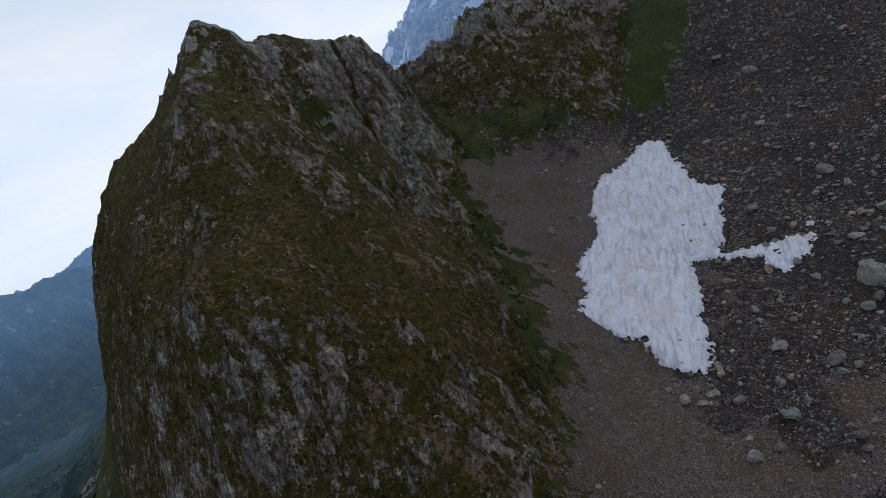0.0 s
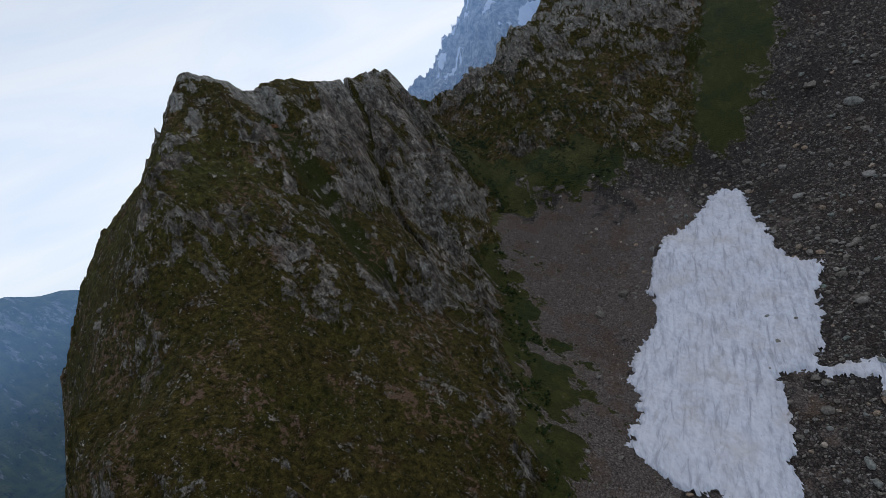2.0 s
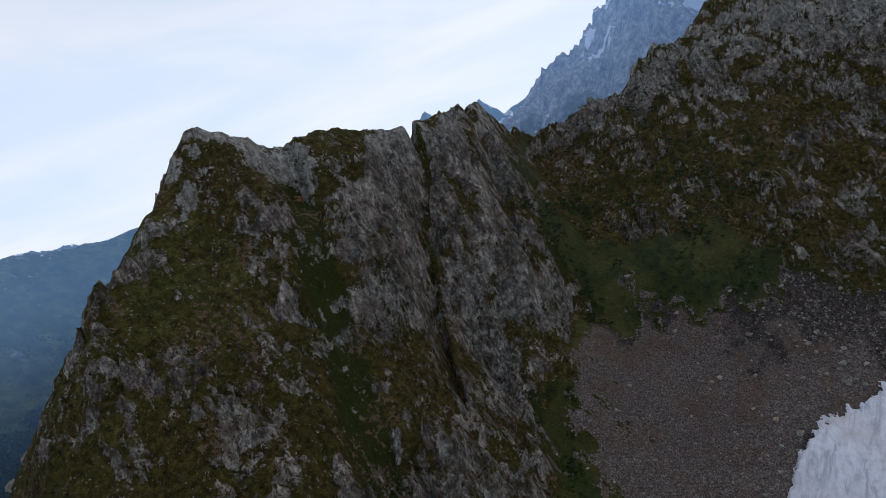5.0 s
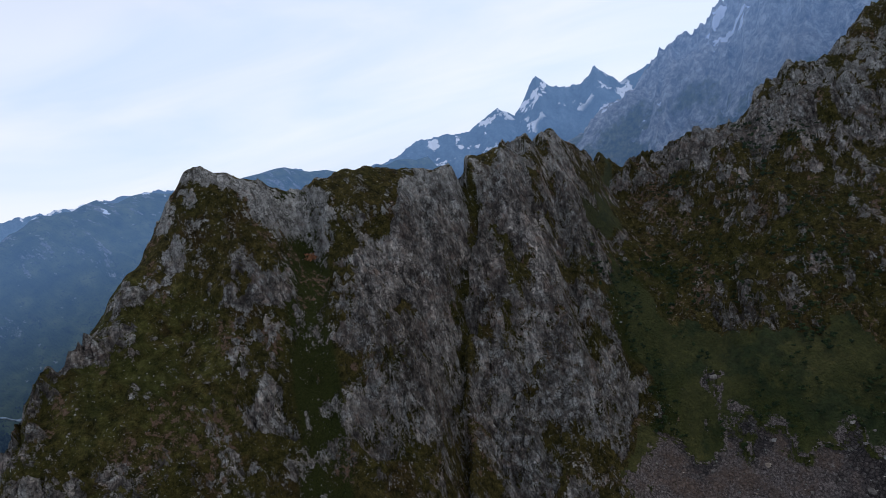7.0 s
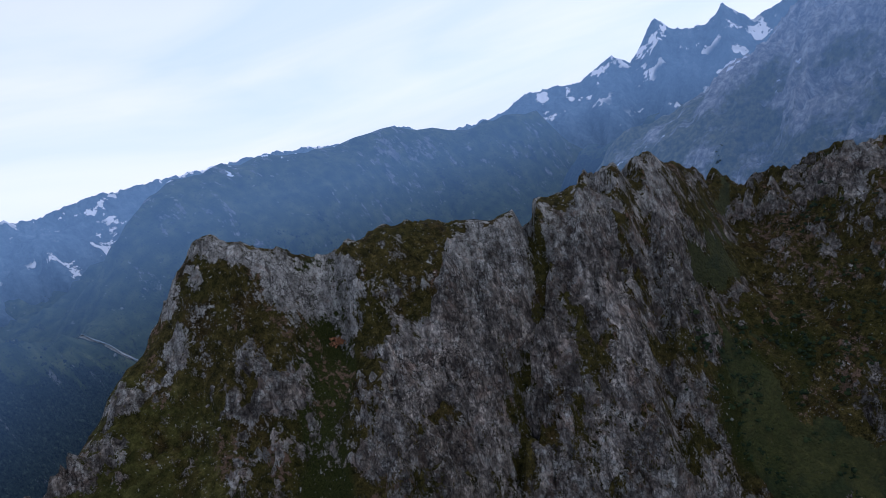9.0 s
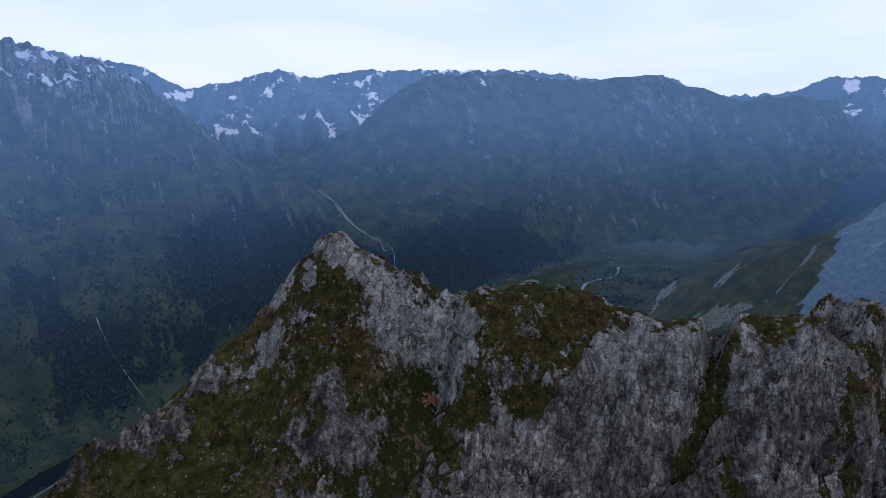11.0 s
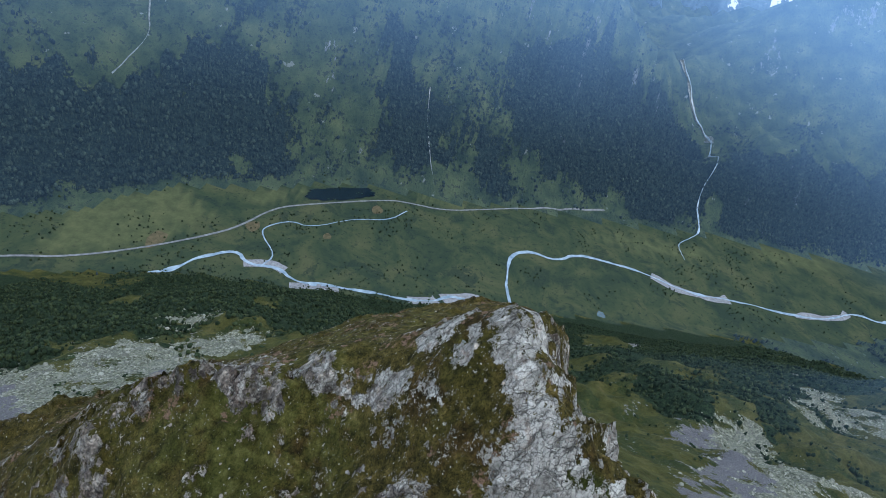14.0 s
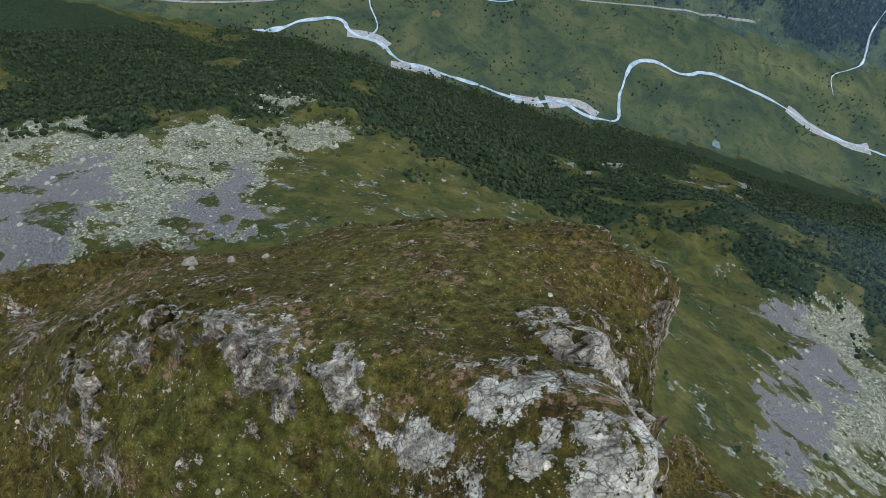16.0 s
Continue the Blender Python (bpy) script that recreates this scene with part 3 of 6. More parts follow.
# ---- the lie of the land: break lines (x, y, height against the first eye) ----
EYE0 = 603.0
LINES = {
    "crest": [(-51, 206, 56.5), (-45.5, 208.5, 54.5), (-41, 212, 51.5), (-38, 217, 49), (-34, 220, 48), (-31, 228, 50), (-19, 245, 46), (-11, 258, 47), (-4, 270, 48), (-2, 281, 47), (-3, 304, 39), (8, 315, 30), (27, 317, 36), (44, 315, 42), (61, 333, 50), (100, 365, 80), (160, 400, 125), (240, 440, 190)],
    "arete": [(-51, 206, 56.5), (-49.5, 196, 44), (-53.5, 189, 40), (-57, 177, 28), (-59, 168, 21), (-64, 156, 7), (-66, 147, -5), (-56, 134, -14)],
    "south_edge": [(-75, 141, -15), (-61, 124, -18), (-50, 113, -21), (-37, 106, -29), (-27, 106, -36), (-14, 109, -42), (-4, 116, -44)],
    "south_foot": [(-92, 128, -75), (-72, 108, -80), (-48, 96, -80), (-26, 84, -80), (-5, 82, -82), (10, 92, -80)],
    "face_a": [(-50, 180, 33), (-50, 159, 19), (-46, 156, 14), (-38, 154, 3), (-39, 129, -11)],
    "face_b": [(-43, 190, 30), (-30, 187, 20), (-23, 155, -6), (-19, 117, -31)],
    "face_c": [(-24, 199, 21), (-16, 197, 10), (-7, 176, -14), (-8, 152, -22), (-9, 143, -25)],
    "foot": [(27, 244, -16), (19, 232, -17), (14, 220, -20), (12, 205, -29), (13, 188, -37), (10, 160, -41), (7, 137, -43), (6, 118, -58)],
    "rib_a": [(-11, 258, 46), (-1, 243, 26), (5, 239, 12), (9.5, 238, 2), (13, 238, -10), (20, 242, -15)],
    "rib_b": [(-26, 232, 47), (-17, 228, 32), (-8, 230, 17), (-3, 230, 11), (2, 228, -3), (9, 231, -11)],
    "rib_c": [(-33, 214, 38), (-19, 209, 28), (-12, 212, 10), (-9, 214, 0), (4, 210, -20)],
    "rib_d": [(-2, 281, 46), (5, 273, 20), (17, 274, 10), (17, 259.5, 5), (26, 246, -14)],
    "couloir": [(6, 300, 26), (13, 283, 15), (26, 270, 5), (35, 266, 0), (33, 250, -10)],
    "ridge_face": [(44, 298, 25), (38, 280, 12), (37, 262, 1), (40, 235, -25)],
    "ridge_face_b": [(80, 335, 52), (66, 300, 25), (63, 268, 0), (76, 258, -11), (80, 248, -25)],
    "ridge_face_c": [(130, 370, 92), (110, 320, 38), (80, 270, -6), (92, 247, -33)],
    "north_wall": [(-60, 214, 40), (-50, 223, 38), (-43, 230, 36), (-40, 238, 36), (-27, 253, 32), (-19, 266, 33), (-12, 278, 35)],
    "behind_b": [(34, 346, 8), (64, 382, 22), (104, 416, 48), (170, 460, 92), (250, 505, 150)],
    "hollow_b": [(20, 430, -25), (80, 480, 5), (150, 535, 55), (250, 575, 130)],
    "bowl_a": [(46, 121, -77), (47, 156, -65), (40, 181, -55), (37, 200, -46), (40, 235, -25)],
    "bowl_b": [(70, 120, -75), (90, 155, -64), (93, 177, -55), (92, 210, -44), (92, 247, -34)],
    "bowl_c": [(150, 100, -70), (135, 185, -50), (161, 243, -17), (200, 310, 40), (260, 380, 110)],
    "bowl_d": [(260, 60, -60), (250, 180, -15), (300, 280, 60), (420, 380, 180)],
    "outflow": [(23, 133, -64), (21, 112, -72), (30, 80, -92), (50, 30, -118), (40, -60, -165), (-20, -220, -250)],
    "outflow_b": [(110, 50, -102), (120, -80, -150), (100, -300, -240)],
    "outflow_c": [(-60, 60, -120), (-100, -40, -190), (-160, -200, -290), (-300, -420, -420)],
    "east_rim": [(330, -300, 0), (420, -50, 60), (480, 200, 180), (520, 420, 300)],
    "west_edge": [(-74, 163, 3), (-72, 178, 16), (-68, 190, 29), (-65, 207, 42)],
    "meadow": [(-58, 199, 43), (-78, 203, 29), (-90, 216, 27), (-90, 223, 25), (-103, 212, 13)],
    "meadow_rim": [(-97, 166, -22), (-103, 190, -4), (-106, 214, 6), (-97, 229, 17)],
    "west_wall": [(-94, 128, -82), (-105, 148, -74), (-112, 170, -64), (-124, 195, -52), (-128, 220, -48)],
    "north_foot": [(-112, 242, -45), (-72, 240, -4), (-50, 248, -12), (-32, 262, 0), (-22, 290, 2), (-16, 320, 4)],
    "west_a": [(-108, 64, -116), (-187, 82, -153), (-320, 78, -248), (-454, 40, -343), (-640, 20, -490)],
    "west_b": [(-150, 160, -100), (-190, 170, -132), (-328, 205, -235), (-500, 230, -370), (-680, 240, -510)],
    "west_c": [(-170, 290, -100), (-278, 387, -170), (-408, 379, -239), (-560, 400, -370), (-740, 450, -520)],
    "west_d": [(-150, 400, -85), (-263, 412, -155), (-340, 434, -184), (-520, 560, -290), (-760, 640, -470)],
    "hollow": [(-60, 360, -8), (-90, 480, -55), (-160, 560, -95), (-330, 580, -180)],
    "far_spur": [(500, 620, 420), (250, 640, 280), (130, 680, 190), (60, 705, 122), (-20, 760, 86), (-90, 800, 26), (-192, 777, -4), (-347, 690, -117), (-500, 700, -235), (-700, 760, -380), (-900, 820, -520)],
    "spur_back": [(200, 1000, 190), (-60, 1050, 10), (-300, 1080, -170), (-600, 1150, -330), (-950, 1150, -560)],
    "near_side_n": [(400, 1500, 230), (-200, 1500, -60), (-700, 1550, -380), (-1200, 1500, -590)],
    "near_foot": [(-480, -700, -600), (-593, -457, -600), (-651, -326, -600), (-716, -193, -600), (-802, 98, -600), (-842, 260, -600), (-933, 485, -600), (-1010, 774, -600), (-1161, 1151, -600), (-1400, 1700, -595)],
    "floor": [(-600, -640, -603), (-760, -330, -603), (-870, -150, -603), (-950, 60, -603), (-1010, 300, -603), (-1160, 600, -603), (-1300, 950, -603), (-1450, 1300, -601), (-1600, 1800, -596)],
    "far_foot": [(-644, -600, -602), (-780, -420, -602), (-961, -310, -602), (-1060, -141, -602), (-1120, -86, -602), (-1200, 60, -602), (-1225, 197, -602), (-1310, 382, -602), (-1480, 886, -600), (-1560, 1150, -598), (-1640, 1500, -596), (-1760, 2000, -585)],
}
FAR = {
    "left_mid": [(-900, -800, -380), (-1250, -600, -330), (-1420, -150, -330), (-1560, 250, -330), (-1650, 600, -380)],
    "left_high": [(-1300, -1300, 60), (-1650, -700, 40), (-1800, -100, 10), (-1900, 350, -70), (-1850, 640, -270)],
    "left_crest": [(-1500, -2200, 330), (-2100, -900, 330), (-2400, -100, 150), (-2560, 180, 60), (-2450, 450, -70), (-2150, 640, -290), (-1700, 830, -480)],
    "gorge": [(-1500, 890, -598), (-1590, 900, -520), (-1720, 915, -450), (-1830, 925, -415), (-1960, 870, -402), (-2200, 805, -396), (-2450, 790, -392), (-2800, 720, -375), (-3400, 620, -300)],
    "right_edge": [(-1640, 1010, -470), (-1900, 1020, -330), (-2160, 980, -290), (-2440, 945, -262)],
    "right_rim": [(-2599, 850, -386), (-2430, 950, -255), (-2330, 1110, -86), (-2320, 1235, -8), (-2345, 1375, 66)],
    "right_crest": [(-2345, 1375, 66), (-2300, 1590, 70), (-2225, 1790, 44), (-2150, 2000, 22), (-2080, 2150, 6), (-2000, 2340, 40), (-1868, 2541, -22), (-1694, 2732, -36), (-1550, 3000, -60)],
    "right_back": [(-2750, 1300, -180), (-2700, 1750, -110), (-2560, 2300, -110), (-2250, 2900, -160)],
    "right_low": [(-1660, 1250, -480), (-1720, 1550, -480), (-1790, 1950, -470), (-1740, 2350, -440)],
    "right_mid": [(-1980, 1400, -230), (-1940, 1750, -225), (-1900, 2150, -235)],
    "valley_up": [(-1480, 2350, -560), (-1330, 2950, -500), (-1150, 3800, -380)],
    "north_low": [(-1150, 2150, -470), (-1050, 2750, -380), (-900, 2100, -250), (-700, 2700, -160)],
}

def dense(pts, step):
    """Points along a polyline, about one step apart."""
    out = [np.array(pts[0], float)]
    for a, b in zip(pts, pts[1:]):
        a, b = np.array(a, float), np.array(b, float)
        n = max(1, int(round(np.hypot(*(b - a)[:2]) / step)))
        out += [a + (b - a) * i / n for i in range(1, n + 1)]
    return out


ctrl = []
for pts in LINES.values():
    span = np.mean([np.hypot(b[0] - a[0], b[1] - a[1]) for a, b in zip(pts, pts[1:])])
    ctrl += dense(pts, 7 if span < 40 else 45 if span < 120 else 90)
for pts in FAR.values():
    ctrl += dense(pts, 180)
ctrl += [np.array((45 - d * math.sin(radians(a)), 170 + d * math.cos(radians(a)), h)) for d, h in ((3500, -260.0), (4600, -420.0)) for a in range(-60, 92, 8)]
ctrl += [np.array(p, float) for p in ((900, -900, -200), (1500, 300, 300), (1200, -2200, -300), (-200, -1500, -520), (-600, -1300, -600), (-500, -2500, -560), (1800, 1800, 300), (2200, -600, 300))]
ctrl = np.array(ctrl)
keep = []
for i, p in enumerate(ctrl):
    if all(np.hypot(*(p[:2] - ctrl[j, :2])) > 2.5 for j in keep):
        keep.append(i)
ctrl = ctrl[keep]
n_c = len(ctrl)
centre, unit = np.array((-300.0, 300.0)), 1000.0
u = (ctrl[:, :2] - centre) / unit
K = np.sqrt(((u[:, None] - u[None]) ** 2).sum(2) + 2.5e-6)
A = np.zeros((n_c + 3, n_c + 3))
A[:n_c, :n_c] = K + np.eye(n_c) * 1e-5
A[:n_c, n_c], A[:n_c, n_c + 1:] = 1, u
A[n_c:, :n_c] = A[:n_c, n_c:].T
coef = np.linalg.solve(A, np.append(ctrl[:, 2] + EYE0, (0, 0, 0)))


def lie(x, y):
    """Height of the smooth land at plan points."""
    x, y = np.asarray(x, float).ravel(), np.asarray(y, float).ravel()
    z = np.empty(len(x))
    for i in range(0, len(x), 20000):
        v = ((np.stack((x[i:i + 20000], y[i:i + 20000]), 1) - centre) / unit).astype(np.float32)
        d = np.sqrt((v[:, None, 0] - u[None, :, 0].astype(np.float32)) ** 2 + (v[:, None, 1] - u[None, :, 1].astype(np.float32)) ** 2 + np.float32(2.5e-6))
        z[i:i + 20000] = d.astype(np.float64) @ coef[:n_c] + coef[n_c] + v @ coef[n_c + 1:]
    return z


# ---- the ground sheet ----
def axis(lo, a, b, hi, fine, grow, top):
    """Grid lines: fine between a and b, wider towards lo and hi."""
    mid = list(np.arange(a, b + fine / 2, fine))
    left, right, s = [a], [mid[-1]], fine
    while left[-1] > lo:
        s = min(s * grow, top)
        left.append(left[-1] - s)
    s = fine
    while right[-1] < hi:
        s = min(s * grow, top)
        right.append(right[-1] + s)
    return np.array(left[:0:-1] + mid + right[1:])


def polydist(x, y, pts):
    """Plan distance to a polyline."""
    best = np.full(np.shape(x), 1e9)
    for (ax, ay), (bx, by) in zip(pts, pts[1:]):
        dx, dy = bx - ax, by - ay
        t = np.clip(((x - ax) * dx + (y - ay) * dy) / (dx * dx + dy * dy), 0, 1)
        best = np.minimum(best, np.hypot(x - ax - t * dx, y - ay - t * dy))
    return best


def within(x, y, pts):
    r = np.zeros(np.shape(x), bool)
    for (ax, ay), (bx, by) in zip(pts, pts[1:] + pts[:1]):
        r ^= ((ay > y) != (by > y)) & (x < (bx - ax) * (y - ay) / (by - ay + 1e-9) + ax)
    return r


FOOT_Y = [90, 118, 137, 160, 188, 205, 220, 232, 244, 262, 285, 310]
FOOT_X = [4, 10, 11, 11.5, 12, 12, 13, 17, 22, 10, 4, 4]
CREST = [p[:2] for p in LINES["crest"][:10]]
ARETE = [p[:2] for p in LINES["arete"]]
FAR_CREST, FAR_RIM = [p[:2] for p in FAR["right_crest"]], [p[:2] for p in FAR["right_rim"]]
GULLY = [(-17, 253), (-12.3, 247), (-11.4, 240), (-10.6, 234), (-10.8, 227), (-10, 219), (-7.4, 208), (-4, 202)]
GULLY_B = [(-5, 275), (2, 262), (4, 250), (9, 242)]
GULLY_C = [(-36, 217), (-30, 209), (-24, 198), (-14, 180), (-9, 172)]
FOOT_RIB = [(8, 236), (8.5, 223), (9, 198), (8.5, 174), (8.5, 153), (8.5, 138), (8.5, 127), (6, 116)]


def cragness(x, y):
    """1 on the crag and its ridge, 0 on scree and meadow."""
    east = step(3, -3, x - np.interp(y, FOOT_Y, FOOT_X) + fbm(x / 6.0, y / 6.0, 0, 3) * 3)
    west = step(-122, -100, x + fbm(x / 14.0, y / 14.0, 0, 2) * 8)
    south = step(86, 98, y + fbm(x / 9.0, y / 9.0, 2.0, 2) * 4)
    north = step(345, 318, y)
    lower = np.interp(x, [10, 20, 30, 38, 60, 77, 92, 110, 140, 200], [266, 264, 258, 254, 260, 250, 256, 284, 320, 390])
    ridge_b = step(-3, 9, y - lower + fbm(x / 8.0, y / 8.0, 5.0, 3) * 5) * step(3, 9, x + fbm(x / 8.0, y / 8.0, 9.0, 2) * 4) * step(170, 130, x) * step(24, 8, y - np.interp(x, [8, 24, 44, 61, 100, 160], [315, 312, 312, 333, 365, 400]))
    return np.maximum(east * west * south * north, ridge_b)


# plan outlines of clean rock and of closed turf on the crag, face by face
ROCK_SUMMIT = [
    [(-47.2, 206.8), (-40.8, 212.3), (-33.5, 221.7), (-30.8, 220.9), (-33.4, 217.5), (-36.2, 213.2), (-37.9, 210.3), (-42.1, 208.0)],
    [(-48.6, 202.6), (-48.2, 205), (-44.8, 208.6), (-43.2, 209.4), (-44.4, 206.2), (-46.7, 203.4)],
    [(-52.5, 195), (-48.5, 196.5), (-46.1, 195.2), (-48.8, 193.5)], [(-50.8, 184.7), (-52.8, 186.9), (-48.9, 190.6), (-48.6, 187.5)],
    [(-52, 183), (-49.3, 181.4), (-48.1, 178.7), (-53, 177)], [(-34.7, 196.7), (-35.4, 200.2), (-33.2, 204.2), (-31.2, 201.4), (-33.6, 197.6)]]
ROCK_EAST = [
    [(-20.4, 227.0), (-20.7, 235.2), (-17, 249.9), (-13.8, 245.9), (-11.3, 237.9), (-10.9, 235), (-11.4, 231.3), (-15.9, 217.9), (-18.4, 216.1), (-22.6, 213.2), (-23.5, 215.7)],
    [(-11.4, 251), (-10.6, 258.5), (-6, 262.2), (-3.1, 263.2), (-2.9, 259.9), (0.2, 250.5), (-1.5, 245.8), (-6.2, 246.7), (-9, 242.8), (-8.1, 235.6)],
    [(-2.1, 278.5), (7.2, 280.1), (9.7, 266.2), (7.2, 260.3), (2.5, 262.6), (-0.3, 261.9), (-0.8, 272.2)],
    [(0.1, 245.4), (1.7, 250.4), (6.6, 251.1), (4.8, 248), (2.4, 245.1)], [(-10.7, 239.3), (-7.9, 242.3), (-3, 237.8), (-3.4, 235), (-7.5, 232.8)]]
ROCK_EAST_LOW = [
    [(-9.3, 216.3), (-10.1, 225), (-5.1, 230), (6.4, 235.9), (6.9, 232.9), (-3.4, 225.2), (2.9, 222.7), (2.9, 219.1), (-1.6, 214.9), (-6.2, 220)],
    [(10.4, 239.4), (14.4, 250.1), (17, 244.5), (15.5, 233), (12.1, 229.6), (10, 234)], [(-18.6, 206), (-14, 220.7), (-12.2, 224.5), (-10.7, 215.5), (-8.4, 204.6), (-12, 197.3), (-18.3, 195.3), (-16.6, 202.7)],
    [(-3.2, 236.9), (4.9, 243.6), (5.2, 236), (-3.2, 230.6)], [(3.9, 260.7), (6.5, 277.5), (12.1, 264.1), (8.2, 253.6)],
    [(-26.5, 215.7), (-23.3, 220.3), (-22, 218), (-23.4, 214.2)], [(-23, 212.3), (-19.5, 219.1), (-17.7, 214.5), (-18.8, 208.3)]]
ROCK_FOOT = [
    [(-1.9, 224.4), (4.2, 225), (7.2, 211.8), (5.9, 203.2), (0, 208)], [(-11.7, 176.1), (-5.2, 184), (-1.1, 180.1), (-0.9, 172.3), (-9.3, 167)],
    [(2.5, 190.2), (6.8, 195.1), (8.3, 190.7), (3.3, 185.3)], [(-31, 188.1), (-27.1, 192.7), (-24.3, 190.2), (-27.4, 185.3)],
    [(-32.4, 163.7), (-23.3, 172.8), (-21.2, 167.2), (-29.7, 161.9)], [(-48.1, 159.3), (-41, 165.8), (-38.5, 163.2), (-46.7, 157.3)],
    [(-75, 134.3), (-59.7, 119.5), (-61.1, 117.1), (-46.9, 108.6), (-26.8, 104.6), (-33.4, 101.2), (-43.8, 102.4), (-55.5, 107.5), (-63, 115.2), (-74.2, 129.1)],
    [(-57, 178), (-52, 191), (-49.5, 182.7), (-52, 163), (-60, 159), (-66, 160), (-64, 168)]]
ROCK_RIDGE = [
    [(32.4, 264.8), (39.4, 265.1), (45.9, 254), (49.8, 249.2), (60.2, 253.1), (57.9, 244), (52.1, 246.7), (43, 246.8), (37.3, 248.4)],
    [(10.2, 305.4), (55.6, 316.3), (57.3, 310.6), (31.6, 304.1), (20.1, 304.3)], [(31.6, 267.7), (44, 262.2), (41.9, 249.6), (35.7, 255.4)],
    [(55.3, 252.8), (74.1, 259.1), (76.4, 248.9), (66.7, 245.5), (59, 243.9)], [(79.6, 262.4), (93.9, 267.8), (90.6, 261.5), (78.5, 256)]]
ROCK_WEST = [
    [(-60.1, 169.5), (-59.6, 176.7), (-54.8, 181.7), (-52.6, 185.7), (-50.3, 189.6), (-49.5, 188), (-51, 183.1), (-54.2, 178.5), (-54.8, 173)],
    [(-51.2, 191.8), (-50.8, 195), (-47.4, 197.6), (-46, 195.9), (-48.8, 193)], [(-53.4, 199.3), (-49.8, 202.3), (-46.1, 205), (-44.8, 203.2), (-47.7, 201.4), (-51, 198.8)],
    [(-56, 209.5), (-52, 211.5), (-45, 209), (-44, 205.5), (-47, 205), (-51, 207.5)], [(-65.6, 201.3), (-64.2, 204.2), (-62.7, 208), (-59.6, 207.5), (-61, 204.8)], [(-70, 156), (-68, 160), (-65, 161), (-66, 157)]]
SLAB = [[(-50, 205.8), (-46, 209), (-41, 212.5), (-36, 218.5), (-33.5, 218.5), (-36, 213), (-38, 210.2), (-42, 207.6), (-47, 204.6)]]
TURF_HIGH = [
    [(-49, 199.8), (-45.6, 203), (-40.3, 207.4), (-37, 208.2), (-35.1, 210), (-33.7, 204.7), (-39.7, 197.6), (-46, 196.8)], [(-35.1, 210), (-34.5, 215.4), (-25.8, 209.9), (-22.7, 204.6), (-27.5, 202.2), (-31.3, 206)],
    [(-30.7, 223.7), (-26.2, 231.4), (-21.3, 230.4), (-23.7, 225.2), (-26.3, 218.5), (-30.5, 216.9), (-30, 220)], [(-2.4, 263), (-1.2, 271), (-0.3, 261.9), (-0.9, 259.1), (-2.9, 257.8)],
    [(1, 252.2), (5.4, 256.6), (12, 258.6), (7.6, 250.2), (2.7, 251.4)], [(-5, 243.7), (-0.9, 242.3), (-0.7, 239.3), (-2.9, 235.9)], [(-42.7, 186.8), (-35.5, 191.1), (-32.1, 188.5), (-38.4, 181.2), (-43.5, 177.7)]]
TURF_LOW = [
    [(-6.9, 206.6), (-9, 219), (-6.5, 216.9), (-1.2, 211.3), (-5.4, 201.8)], [(5.6, 229.2), (12, 231), (13.2, 223.9), (4.8, 219.7)], [(4.8, 244.7), (11, 248), (13, 248), (9.3, 240)],
    [(-15, 160.2), (1.2, 171), (3.8, 164.5), (-14.8, 151.3)], [(-9.2, 206.4), (-4.7, 199.3), (-1, 186), (-7.4, 186), (-10.8, 191.7)], [(-20.8, 174.2), (-12, 184), (-12.5, 177.3), (-17.9, 166.5)],
    [(-49, 172), (-44, 177.6), (-41.7, 167), (-47, 164)], [(-60, 152), (-46.8, 151), (-32.8, 154.5), (-30.2, 144.9), (-56.8, 144.8)], [(-54, 142), (-27, 146), (-25, 116), (-30, 110), (-55, 121)], [(-24, 137), (1, 170), (3, 149), (-4.4, 122), (-19, 117)]]
TURF_TOP = [[(-70, 150), (-96, 168), (-86, 187), (-91, 222), (-80, 216), (-69.4, 204), (-67.2, 199), (-58.5, 203), (-56, 198), (-53.5, 191.4), (-56, 186.6), (-60, 179.5), (-62, 172), (-62.5, 164)], [(-47.8, 190.9), (-47, 194), (-44.4, 197.4), (-43.1, 191.7)]]


def patches(x, y, *faces):
    """1 inside any of the plan outlines, fading over a ragged edge."""
    x, y = x + fbm(x / 3.0, y / 3.0, 91.0, 3) * 1.2, y + fbm(x / 3.0, y / 3.0, 95.0, 3) * 1.2
    out = np.zeros(np.shape(x))
    for pts in [p for rows in faces for p in rows]:
        (x0, y0), (x1, y1) = np.min(pts, 0), np.max(pts, 0)
        box = (x > x0 - 3) & (x < x1 + 3) & (y > y0 - 3) & (y < y1 + 3)
        a, b = x[box], y[box]
        d = polydist(a, b, pts + pts[:1]) * np.where(within(a, b, pts), 1, -1)
        out[box] = np.maximum(out[box], step(-1.0, 0.8, d))
    return out


def rocky(x, y):
    return patches(x, y, ROCK_SUMMIT, ROCK_EAST, ROCK_EAST_LOW, ROCK_FOOT, ROCK_RIDGE, ROCK_WEST)


def grassy(x, y):
    return np.maximum(patches(x, y, TURF_HIGH, TURF_LOW, TURF_TOP), 0.9 * step(1.7, 0.6, polydist(x + fbm(x / 4.0, y / 4.0, 7.0, 3) * 1.5, y, GULLY)))


